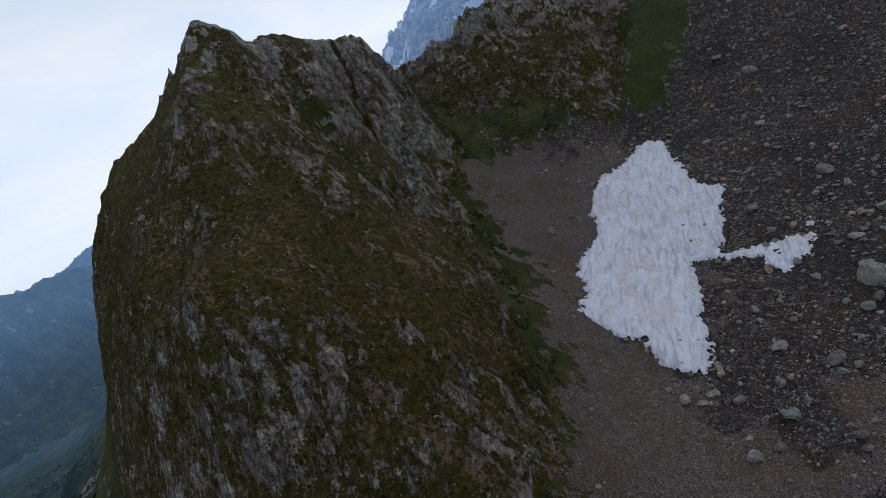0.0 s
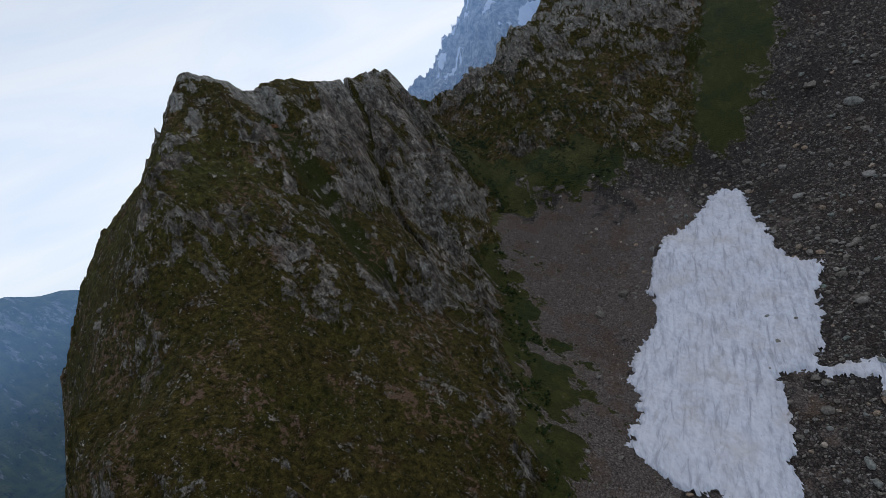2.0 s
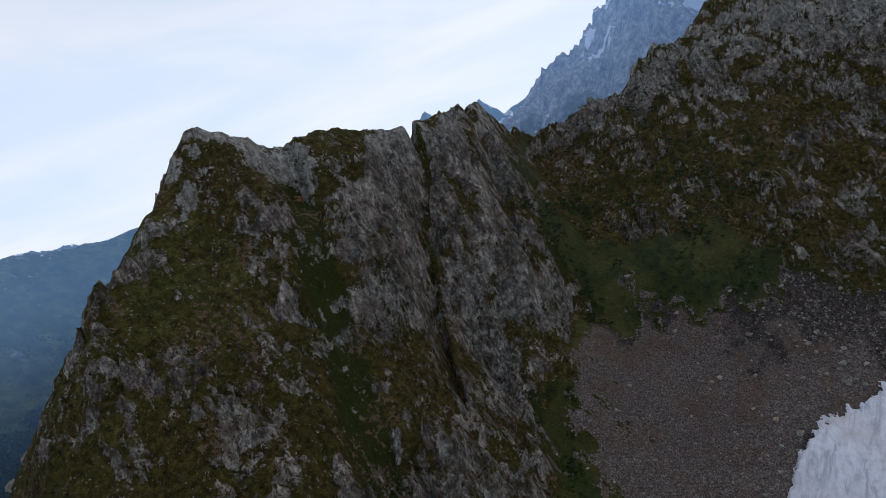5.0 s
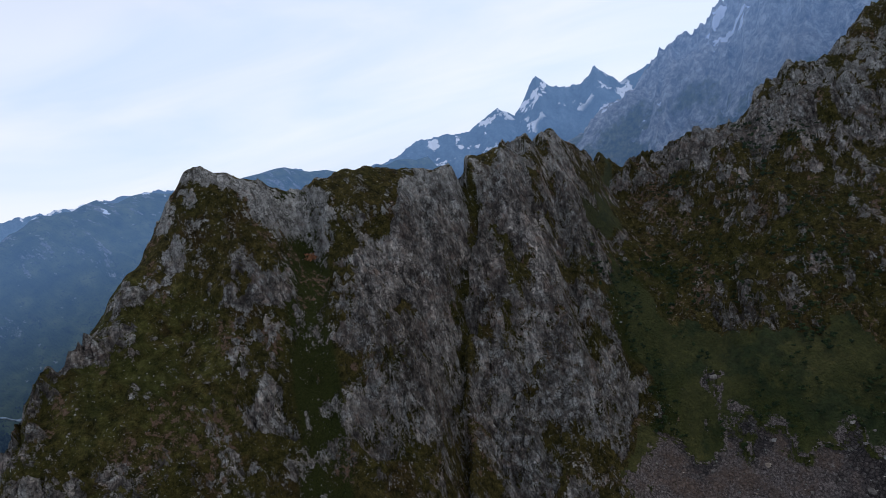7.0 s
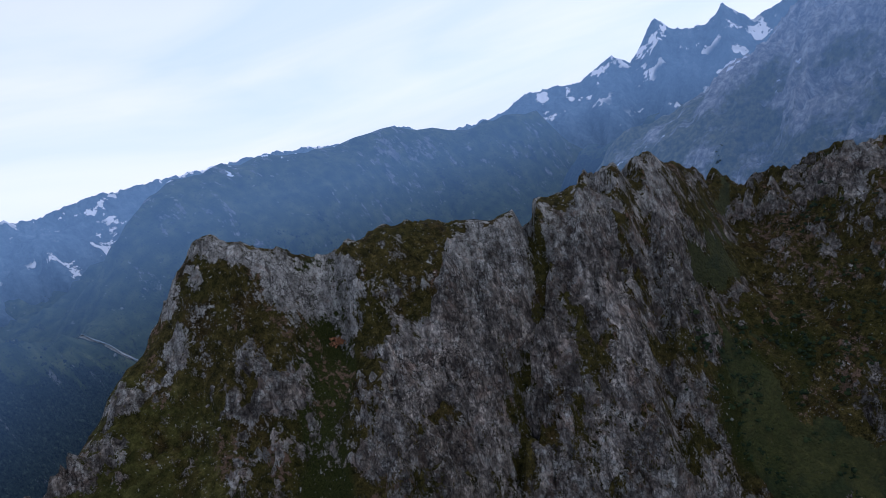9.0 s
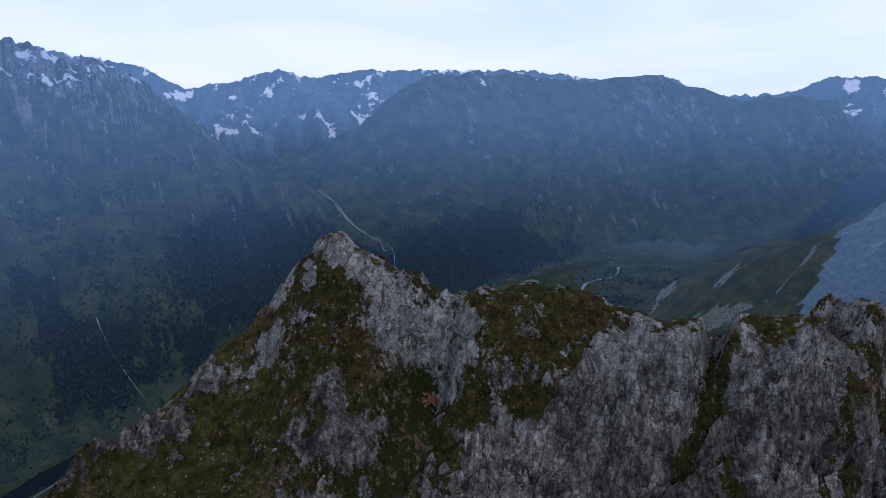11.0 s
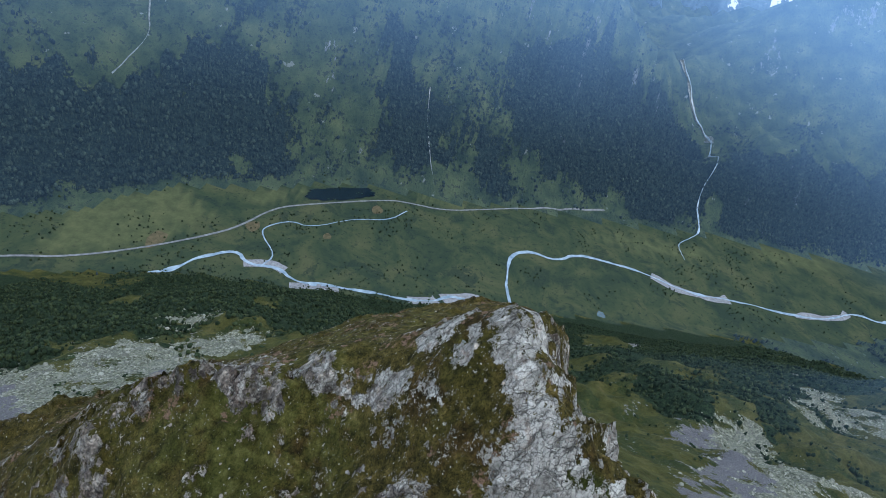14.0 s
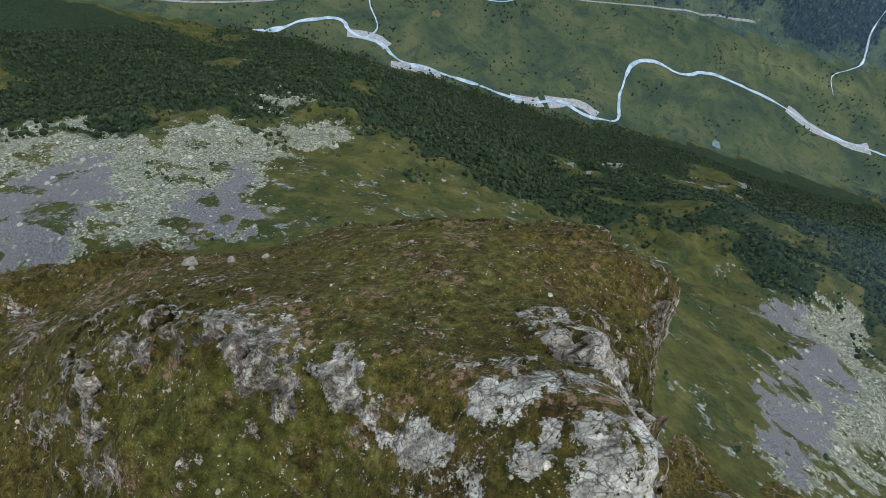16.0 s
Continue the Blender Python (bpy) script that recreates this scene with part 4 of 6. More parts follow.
def rockzone(x, y):
    """Where bare rock rules on the crag."""
    z = blob(x, y, -6, 244, 20, 34, 20) * 0.95
    z = np.maximum(z, blob(x, y, -40, 213.5, 11, 8, 35) * 1.35)
    z = np.maximum(z, step(6, 2, polydist(x, y, ARETE)) * 0.4)
    z = np.maximum(z, step(4.5, 1.5, polydist(x, y, CREST)) * (0.9 - 0.5 * step(-42, -47, x)))
    edge = np.interp(x, [-75, -58, -47, -30, -14, -4], [140, 126, 116, 107, 109, 116])
    z = np.maximum(z, step(2, -5, y - edge) * step(-100, -85, x) * step(-18, -34, x) * (0.15 + 0.6 * fbm(x / 12.0, y / 12.0, 31.0, 3)))
    z = np.maximum(z, step(4, -4, x + 70 + (y - 160) * 0.02) * step(200, 176, y) * 0.3)
    crest_y = np.interp(x, [-66, -51, -42, -34, -19, -11, -3], [212, 207, 214, 221, 246, 259, 300])
    z = np.maximum(z, step(0, 5, y - crest_y) * step(60, 30, y - crest_y) * step(-74, -60, x) * 1.1)
    z = np.maximum(z, blob(x, y, 55, 268, 30, 9, 10) * 0.65)
    z = np.maximum(z, blob(x, y, 45, 300, 20, 12, 25) * 0.45)
    z = np.maximum(z, blob(x, y, 98, 292, 20, 14, 35) * 0.5)
    z = np.maximum(z, blob(x, y, 3, 215, 6, 22, 0) * 0.75)
    z = np.maximum(z, blob(x, y, -4, 184, 4, 6, 0) * 1.0)
    z = np.maximum(z, blob(x, y, -24, 206, 8, 10, 0) * 0.5)
    z = np.maximum(z, blob(x, y, 39, 258, 6, 6, 0) * 0.8)
    z = np.maximum(z, blob(x, y, 56, 256, 10, 4, 10) * 0.9)
    rib = step(2.8, 1.0, polydist(x + fbm(x / 5.0, y / 5.0, 27.0, 3) * 1.6, y, FOOT_RIB)) * (0.6 + 0.5 * fbm(x / 6.0, y / 6.0, 29.0, 3))
    return np.maximum.reduce([z * 0.75, rocky(x, y) * 1.15, rib]) * (1 - 0.9 * grassy(x, y))


def outcrops(x, y, z0):
    """Small knuckles of rock in the turf, drawn out down the slope."""
    a, b = x * 0.80 + y * 0.60, -x * 0.60 + y * 0.80
    n = fbm(a / 2.6, b / 3.6, z0 / 5.0, 4, 0.62)
    crowd = fbm(x / 21.0, y / 21.0, 41.0, 3)
    top = step(-52, -60, x) * step(214, 204, y) * step(110, 135, y)
    ledges = step(-64, -56, x) * step(-8, -16, x) * step(140, 158, y) * step(222, 208, y)
    return step(0.30, 0.48, n + crowd * 0.42 + 0.02 + 0.09 * ledges - 0.16 * top)


def relief(x, y, z0):
    """What weather added to the smooth land: height offsets for plan points."""
    dist = np.hypot(x + 10, y - 200)
    near = step(430, 230, dist)
    crag, bare = cragness(x, y), rockzone(x, y)
    a, b = x * 0.80 + y * 0.60, -x * 0.60 + y * 0.80
    warp = fbm(x / 23.0, y / 23.0, 1.0, 3) * 4.0
    # buttresses and ribs down the faces
    calm = 0.22 + 0.78 * step(1.0, 8.0, np.minimum(polydist(x, y, CREST), polydist(x, y, ARETE)))
    ribs = ridged((a + warp) / 13.0, (b + warp) / 34.0, z0 / 60.0, 5, 0.55) - 1.05
    knob = fbm(x / 9.0, y / 9.0, z0 / 8.0, 5, 0.55)
    turf = grassy(x, y)
    calm = calm * (1 - 0.55 * turf) * (1 - 0.45 * patches(x, y, SLAB))
    out = near * crag * calm * (ribs * (1.6 + 2.6 * bare) + knob * (1.0 + 0.8 * bare))
    # dipping beds: ledges of turf, risers of rock
    bed = (z0 + out + 0.34 * a + fbm(x / 15.0, y / 15.0, 6.0, 5, 0.6) * 9.0) / 6.4
    saw = bed - np.floor(bed)
    out = out + near * crag * (step(0.45, 0.95, saw) - saw) * (0.9 + 1.0 * bare) * calm * step(-0.1, 0.6, fbm(x / 13.0, y / 13.0, 12.0, 3) + 0.2)
    bed2 = (z0 * 0.8 + 0.5 * b + fbm(x / 5.0, y / 5.0, 3.0, 4, 0.6) * 3.4) / 2.3
    saw2 = bed2 - np.floor(bed2)
    out = out + near * crag * (step(0.4, 0.95, saw2) - saw2) * 0.55 * calm * step(-0.2, 0.5, fbm(x / 7.0, y / 7.0, 15.0, 3))
    out = out + near * crag * calm * bare * 0.7
    # upright joints split the bare faces into slabs
    joint = ridged((a + 0.2 * b + warp * 0.5) / 4.6, (b - a * 0.3) / 22.0, z0 / 40.0, 4, 0.6)
    out = out + near * crag * calm * bare * (joint - 0.9) * 1.0
    # blocks, each set a little forward or back, with clefts between them
    kink = fbm(x / 5.0, y / 5.0, 19.0, 3) * 2.0
    for size, tall, push, cleft, seed in ((6.5, 12.0, 2.6, 1.5, 1), (2.4, 3.8, 1.0, 0.6, 2)):
        val, gap = worley((a + kink) / size, (b + 0.5 * z0 + kink) / tall, seed)
        out = out + near * crag * calm * (0.25 + 0.75 * np.minimum(bare, 1)) * ((val - 0.5) * push - step(0.16, 0.0, gap) * cleft)
    # low outcrops that break the turf, and hummocks between them
    out = out + near * crag * outcrops(x, y, z0) * 0.7 * calm
    out = out + near * crag * (1 - 0.6 * bare) * fbm(x / 2.1, y / 2.1, z0 / 3.0, 3, 0.6) * 0.34
    # named hollows
    out = out - near * crag * step(2.6, 0.4, polydist(x + knob * 1.2, y, GULLY)) * 6.5
    out = out - near * crag * step(3.0, 0.5, polydist(x + knob * 1.2, y, GULLY_B)) * 4.0
    out = out - near * crag * step(6.0, 1.0, polydist(x + knob, y, GULLY_C)) * 3.0
    out = out + near * crag * step(3.4, 0.6, polydist(x + knob * 1.0, y, FOOT_RIB)) * 1.8
    out = out - blob(x, y, -8, 177, 4, 5) * 3.5 + blob(x, y, -3, 187, 3.0, 4) * 4.0
    # spires on the crest
    out = out - blob(x, y, -11.5, 258.5, 3.2, 3.6) * 0.6 - blob(x, y, -11, 265, 3, 4) * 2.2 - blob(x, y, -4.0, 273, 4.5, 6.0) * 0.8 - blob(x, y, -8, 265.5, 3.0, 3.2) * 4.5
    out = out - blob(x, y, -31, 228, 6, 3.5) * 0.5 - blob(x, y, -50, 205, 3, 3) * 0.8 - blob(x, y, -53, 213, 5, 4) * 1.5 - blob(x, y, -49, 179, 3, 4) * 1.5
    out = out - blob(x, y, -62, 203.5, 2.6, 2.6) * 1.8
    soft = near * (1 - crag)
    out = out + soft * (fbm(x / 16.0, y / 16.0, 0.0, 4) * 0.9 + fbm(x / 2.4, y / 2.4, 3.0, 3) * 0.16)
    # middle ground
    mid = step(170, 330, dist) * step(1700, 1000, dist)
    flat = step(6, 70, z0)
    out = out + mid * flat * ((ridged(x / 150.0, y / 150.0, 0.3, 5, 0.55) - 1.1) * 17.0 + fbm(x / 26.0, y / 26.0, 2.2, 4) * 4.0)
    # cliffs of the peak behind the ridge
    peak = step(385, 450, y) * step(-160, -20, x) * step(1100, 800, y)
    out = out + peak * ((ridged(x / 52.0, y / 52.0, 2.7, 5, 0.6) - 1.1) * 15.0 + (ridged(x / 17.0, y / 17.0, 5.2, 3, 0.6) - 1.0) * 4.0)
    far = step(1150, 1700, np.hypot(x + 150, y - 150)) * step(15, 200, z0)
    out = out + far * (ridged(x / 95.0, y / 95.0, 3.1, 4, 0.6) - 1.0) * 15.0
    far = far * (0.22 + 0.78 * step(70, 420, np.minimum(polydist(x, y, FAR_CREST), polydist(x, y, FAR_RIM))))
    out = out + far * step(200, -400, x + 1000) * (ridged(y / 130.0 + fbm(x / 300.0, y / 300.0, 4.0, 3) * 0.8, x / 620.0, 0.4, 4, 0.55) - 1.0) * 22.0
    out = out + far * ((ridged((x + y * 0.3) / 560.0, y / 560.0, 1.7, 6, 0.55) - 1.15) * 110.0)
    return out


gx = axis(-4300, -114, 126, 1500, 0.47, 1.028, 60)
gy = axis(-2400, 92, 324, 4500, 0.47, 1.028, 60)
X, Y = np.meshgrid(gx, gy)
nx, ny = len(gx), len(gy)
Z0 = lie(X, Y).reshape(X.shape)
Z = Z0 + relief(X, Y, Z0)
Z = np.where(Z < 3.0, np.clip(Z * 0.1, -0.2, 0.3), Z)
gxs, gys = np.gradient(Z, gx, axis=1), np.gradient(Z, gy, axis=0)
SL = np.hypot(gxs, gys)


def height(x, y):
    """Height of the finished ground at plan points (bilinear)."""
    x, y = np.asarray(x, float), np.asarray(y, float)
    i = np.clip(np.searchsorted(gx, x) - 1, 0, nx - 2)
    j = np.clip(np.searchsorted(gy, y) - 1, 0, ny - 2)
    a, b = (x - gx[i]) / (gx[i + 1] - gx[i]), (y - gy[j]) / (gy[j + 1] - gy[j])
    return (Z[j, i] * (1 - a) + Z[j, i + 1] * a) * (1 - b) + (Z[j + 1, i] * (1 - a) + Z[j + 1, i + 1] * a) * b


def sample(arr, x, y):
    """A cover's value at plan points."""
    i = np.clip(np.searchsorted(gx, x), 0, nx - 1)
    j = np.clip(np.searchsorted(gy, y), 0, ny - 1)
    return arr[j, i]


# covers, each 0..1
DIST = np.hypot(X + 10, Y - 200)
CRAG = cragness(X, Y)
BARE = rockzone(X, Y)
LUSH0 = np.maximum(blob(X, Y, 45, 243, 20, 11, -15), blob(X, Y, 22, 268, 9, 22, -10)) * 2
n_mid = fbm(X / 6.0, Y / 6.0, Z / 5.0, 4, 0.6)
n_big = fbm(X / 40.0, Y / 40.0, 7.0, 4)
TURFY, ROCKY = grassy(X, Y), rocky(X, Y)
WEST_TOP = step(-54, -60, X) * step(207, 199, Y) * step(110, 130, Y)
ROCK = np.where(DIST < 450, np.maximum(step(1.25, 2.0, np.minimum(SL, 1.7) * 0.75 + n_mid * 0.75 + BARE * 0.55 + (0.75 - 0.55 * step(-44, -50, X) * step(207, 200, Y)) * ROCKY + 0.5 * step(2.8, 1.0, polydist(X + fbm(X / 5.0, Y / 5.0, 27.0, 3) * 1.6, Y, FOOT_RIB)) - 0.8 * WEST_TOP - 0.9 * step(140, 120, Y)), 0.85 * outcrops(X, Y, Z0) * step(1.3, 0.2, LUSH0) * (1 - 0.6 * WEST_TOP)) * np.maximum(CRAG, 0.15) * (1 - 0.72 * TURFY), 0)
# lower down, soil and plants hold in every crack
ROCK = ROCK * (0.60 + 0.40 * step(610, 642, Z + n_mid * 6)) * (1 - 0.42 * step(138, 120, Y))
ROCK = np.maximum.reduce([ROCK, 0.62 * outcrops(X, Y, Z0) * CRAG * (1 - 0.45 * TURFY) * (1 - 0.6 * WEST_TOP) * step(1.3, 0.2, LUSH0) * (DIST < 450), 1.1 * patches(X, Y, SLAB)])
ROCK = np.maximum(ROCK, (1 - CRAG) * step(450, 350, DIST) * step(-40, -70, X) * 0.42 * step(0.05, 0.5, fbm(X / 14.0, Y / 14.0, 17.0, 4, 0.6)))
ROCK = np.maximum(ROCK, step(430, 520, DIST) * step(1.0, 1.6, SL + n_big * 0.5))
left_limit = np.interp(Y, [60, 118, 137, 160, 188, 205, 222, 240, 262], [-20, 12, 14, 19, 20, 16, 19, 25, 34])
SCREE = step(-2, 4, X - left_limit + fbm(X / 6.0, Y / 6.0, 4.0, 5, 0.65) * 8) * step(430, 330, np.hypot(X - 60, Y - 180)) * (1 - CRAG)
green_top = np.interp(X, [20, 30, 45, 58, 66, 90], [243, 245, 242, 243, 250, 300])
SCREE = SCREE * np.maximum(step(5, -3, Y - green_top + fbm(X / 6.0, Y / 6.0, 8.0, 3) * 5), blob(X, Y, 29, 246, 3, 9, -20))
# pale block fields below the crag to the west and north
def area(pts, soft, cx=0.0, cy=0.0):
    """1 inside a plan outline, fading over a ragged edge."""
    box = (X > min(p[0] for p in pts) - 40) & (X < max(p[0] for p in pts) + 40) & (Y > min(p[1] for p in pts) - 40) & (Y < max(p[1] for p in pts) + 40)
    out = np.zeros(X.shape)
    x, y = X[box], Y[box]
    d = polydist(x, y, pts + pts[:1]) * np.where(within(x, y, pts), 1, -1)
    out[box] = step(-soft, soft, d + fbm(x / 9.0, y / 9.0, 1.0, 5, 0.65) * soft * 1.6)
    return out


# a green strip runs up between the ridge and the dark scree
STRIP = area([(101, 256), (100, 266), (112, 285), (124, 303), (150, 345), (185, 385), (200, 370), (170, 320), (145, 283), (123, 270), (110, 253)], 3)
SCREE = SCREE * (1 - STRIP)
BLOCKS_W = [(-82, 60), (-94, 79), (-104, 92), (-106, 106), (-119, 109), (-133, 125), (-146, 127), (-162, 116), (-214, 97), (-246, 107), (-293, 113), (-308, 81), (-254, 65), (-232, 64), (-272, 33), (-222, 33), (-192, 35), (-193, -1), (-210, -35), (-189, -53), (-145, -33), (-100, 10)]
GRIT_W = [(-134, 0), (-176, 12), (-156, 45), (-116, 77), (-94, 78), (-80, 62), (-100, 15)]
GRIT_W2 = [(-138, 95), (-193, 88), (-156, 113), (-149, 125), (-134, 124), (-119, 109), (-124, 100)]
BLOCKS_N = [(-305, 400), (-315, 430), (-318, 456), (-290, 465), (-207, 412), (-180, 398), (-150, 375), (-118, 330), (-110, 305), (-132, 312), (-165, 329), (-209, 359), (-243, 370)]
GRIT_N = [(-300, 395), (-303, 413), (-271, 410), (-205, 382), (-150, 345), (-118, 318), (-132, 312), (-165, 329), (-209, 359), (-243, 370)]
PALE = np.maximum.reduce([area(BLOCKS_W, 5), area(BLOCKS_N, 6), 0.8 * area([(-300, 20), (-345, 30), (-330, 60), (-290, 50)], 8), 1.0 * area([(-504, 597), (-472, 607), (-405, 590), (-374, 585), (-370, 520), (-400, 530), (-440, 570)], 9), area([(-430, 583), (-340, 588), (-270, 592), (-262, 628), (-340, 614), (-420, 606)], 7), 0.9 * area([(-215, 405), (-165, 450), (-150, 500), (-185, 490), (-230, 440)], 7), 0.5 * area([(-360, 140), (-375, 165), (-345, 165)], 8), step(0.62, 0.95, blob(X, Y, -90, 760, 160, 60, -10) + n_big * 0.4)]) * (1 - CRAG)
PALE = PALE * (1 - 0.6 * step(0.3, 0.55, fbm(X / 10.0, Y / 14.0, 51.0, 4, 0.6)))
# on the crag: rock bleached by lichen along the crest and the summit slab
PALE = np.maximum(PALE, CRAG * np.maximum.reduce([0.75 * step(634, 652, Z + n_mid * 5), step(9, 2, polydist(X, Y, CREST)) * step(-4, -16, X), 0.8 * blob(X, Y, -40, 212, 10, 8, 35), step(8, 2, polydist(X, Y, ARETE)) * 0.45, 0.2 * step(0.0, 0.5, fbm(X / 12.0, Y / 12.0, 81.0, 3))]))
GRAVEL = np.maximum.reduce([area(GRIT_W, 6), area(GRIT_W2, 5), area(GRIT_N, 6)])
GRAVEL = np.maximum(GRAVEL, step(76, 48, X - np.interp(Y, [40, 120, 180, 215, 240], [-8, -4, 2, 14, 10]) + fbm(X / 18.0, Y / 18.0, 6.0, 5, 0.6) * 22) * step(256, 232, Y + fbm(X / 9.0, Y / 9.0, 6.0, 3) * 8) * SCREE)
# long pale grass on the crag's steep upper shoulder
GRAVEL = np.maximum(GRAVEL, CRAG * np.clip(blob(X, Y, -43, 182, 13, 12, 0) * 1.3 + blob(X, Y, -75, 190, 18, 14, 0) * 0.8 + blob(X, Y, -46, 166, 10, 14, 0) * 0.6, 0, 1))
LUSH = np.maximum.reduce([step(4.6, 1.4, np.abs(X - np.interp(Y, FOOT_Y, FOOT_X) - 3.0) + fbm(X / 7.0, Y / 7.0, 14.0, 3) * 4) * step(262, 252, Y) * 0.9,
                          0.75 * blob(X, Y, 45, 241, 15, 8, -15), 0.6 * blob(X, Y, 18, 266, 6, 20, -10), step(5.5, 2.5, polydist(X, Y, GULLY_C)) * 0.8, step(1.8, 0.8, polydist(X, Y, GULLY)) * 0.35, 0.5 * blob(X, Y, -42, 178, 10, 8, 0)])
LUSH = np.clip(LUSH + fbm(X / 5.0, Y / 5.0, 2.0, 3) * 0.2, 0, 1) * step(430, 330, DIST)
HAY = [[(-700, -395), (-830, -410), (-968, -320), (-900, -210), (-784, -245), (-690, -340)], [(-985, -180), (-1040, -150), (-1060, -100), (-990, -110)], [(-1190, 150), (-1260, 190), (-1270, 260), (-1200, 250)], [(-1250, 560), (-1330, 640), (-1400, 900), (-1320, 860)], [(-1480, 1020), (-1560, 1300), (-1500, 1300), (-1440, 1100)]]
LUSH = np.maximum.reduce([LUSH, 0.8 * STRIP] + [area(pts, 12) for pts in HAY])
DIRT = np.maximum.reduce([step(3.2, 0.6, polydist(X, Y, [(-21, 107.5), (-18.8, 105.7), (-15.6, 103), (-11, 101), (-6.8, 99)])), blob(X, Y, 16.4, 278, 2, 2), blob(X, Y, -9, 141, 3, 2.5), blob(X, Y, -23, 115, 3, 2), blob(X, Y, -39, 129, 2.5, 2), blob(X, Y, -8, 152, 2, 2), blob(X, Y, 30, 270, 2, 2.5), blob(X, Y, -30, 196, 2, 1.5)])
DIRT = np.maximum(0.72 * step(0.5, 1.0, DIRT + fbm(X / 2.0, Y / 2.0, 2.0, 4) * 0.7), 0.55 * step(0.42, 0.6, fbm(X / 6.0, Y / 6.0, 61.0, 4, 0.6)))
# woods on the lower slopes and across the valley
wood_line = 392 + n_big * 45 + np.clip((Y - 200) * 0.02, -20, 10)
FOREST = step(30, -30, Z - wood_line) * step(0.0, 0.35, fbm(X / 110.0, Y / 110.0, 21.0, 4) * 0.7 + 0.62) * step(2.0, 10.0, Z) * (1 - PALE)
FAR_WOODS = [
    [(-1508, 263), (-1798, 607), (-1928, 855), (-1804, 927), (-1400, 800), (-1440, 600), (-1400, 400)], [(-1698, 940), (-1759, 1202), (-1722, 1555), (-1620, 1841), (-1560, 1500), (-1470, 903)],
    [(-1215, -389), (-1278, -262), (-1184, -216), (-1130, -251), (-1076, -343)], [(-1504, -95), (-1517, -46), (-1423, 60), (-1265, 122), (-1253, 74), (-1362, 19)],
    [(-1619, 104), (-1559, 169), (-1455, 237), (-1311, 334), (-1295, 279), (-1441, 195)], [(-1362, -347), (-1368, -307), (-1326, -285), (-1320, -325)]]
FAR_WOODS_S = [
    [(-875, -673), (-1155, -413), (-1095, -248), (-1028, -160), (-978, -308), (-780, -439), (-631, -488), (-700, -640)], [(-1192, -343), (-1246, -196), (-1078, -107), (-1041, -244), (-1078, -367)],
    [(-1349, -21), (-1399, 72), (-1314, 188), (-1268, 87), (-1292, 12)], [(-1584, 243), (-1808, 584), (-1682, 923), (-1487, 885), (-1412, 505), (-1412, 331)]]


def far_wood(x, y):
    """Stands of trees across the valley, ragged at the rims, with single trees between them."""
    ragged = fbm(x / 55.0, y / 55.0, 71.0, 5, 0.65) * 34
    out = np.zeros(np.shape(x))
    for pts in FAR_WOODS + FAR_WOODS_S:
        d = polydist(x, y, pts + pts[:1]) * np.where(within(x, y, pts), 1, -1)
        out = np.maximum(out, step(-14, 16, d + ragged))
    return np.maximum(out, 0.28 * step(-0.05, 0.45, fbm(x / 90.0, y / 90.0, 73.0, 4, 0.65)))


FOREST = np.where(X < -600, np.where((X < -1000) | (Y < -250), far_wood(X, Y) * step(460, 360, Z + n_big * 60) * step(2.0, 12.0, Z), FOREST), FOREST)
FLOOR = step(5.0, 1.5, Z)


def sheet(name, cells, mat, label, category, kind="structure"):
    """Faces of the ground grid where cells is true, as one object."""
    jj, ii = np.nonzero(cells)
    quads = np.stack((jj * nx + ii, jj * nx + ii + 1, (jj + 1) * nx + ii + 1, (jj + 1) * nx + ii), 1)
    used, inv = np.unique(quads, return_inverse=True)
    me = bpy.data.meshes.new(name)
    me.vertices.add(len(used))
    me.vertices.foreach_set("co", np.stack((X.ravel()[used], Y.ravel()[used], Z.ravel()[used]), 1).ravel())
    me.loops.add(quads.size)
    me.loops.foreach_set("vertex_index", inv.ravel().astype(np.int32))
    me.polygons.add(len(quads))
    me.polygons.foreach_set("loop_start", np.arange(0, quads.size, 4, dtype=np.int32))
    # bare rock keeps its sharp facets
    me.polygons.foreach_set("use_smooth", ROCK[jj, ii] * CRAG[jj, ii] < 0.45)
    for attr, arr in (("rock", ROCK), ("scree", SCREE), ("forest", FOREST), ("pale", PALE), ("gravel", GRAVEL), ("lush", LUSH), ("dirt", DIRT)):
        me.attributes.new(attr, "FLOAT", "POINT").data.foreach_set("value", arr.ravel()[used].astype(np.float32))
    me.update(calc_edges=True)
    me.materials.append(mat)
    return tagged(new(name, me), label, category, kind=kind)


# ---- cut the sheet into the named grounds ----
c_crag = CRAG[:-1, :-1] > 0.5
c_scree = (SCREE[:-1, :-1] > 0.5) & ~c_crag
c_floor = (Z[:-1, :-1] < 1.0) & (X[:-1, :-1] < -400)
c_far = (X[:-1, :-1] < np.interp(Y[:-1, :-1], [-2400, -640, -330, 60, 300, 600, 950, 1300, 1800, 2600, 4500], [-300, -620, -900, -1000, -1060, -1200, -1340, -1450, -1600, -1700, -1400])) & ~c_floor
c_far |= (Y[:-1, :-1] > 1900) & ~c_floor
c_far |= (Y[:-1, :-1] > 900) & (X[:-1, :-1] < -620) & ~c_floor
c_far |= (X[:-1, :-1] < -700) & (Y[:-1, :-1] < -250) & ~c_floor
xc, yc = X[:-1, :-1], Y[:-1, :-1]
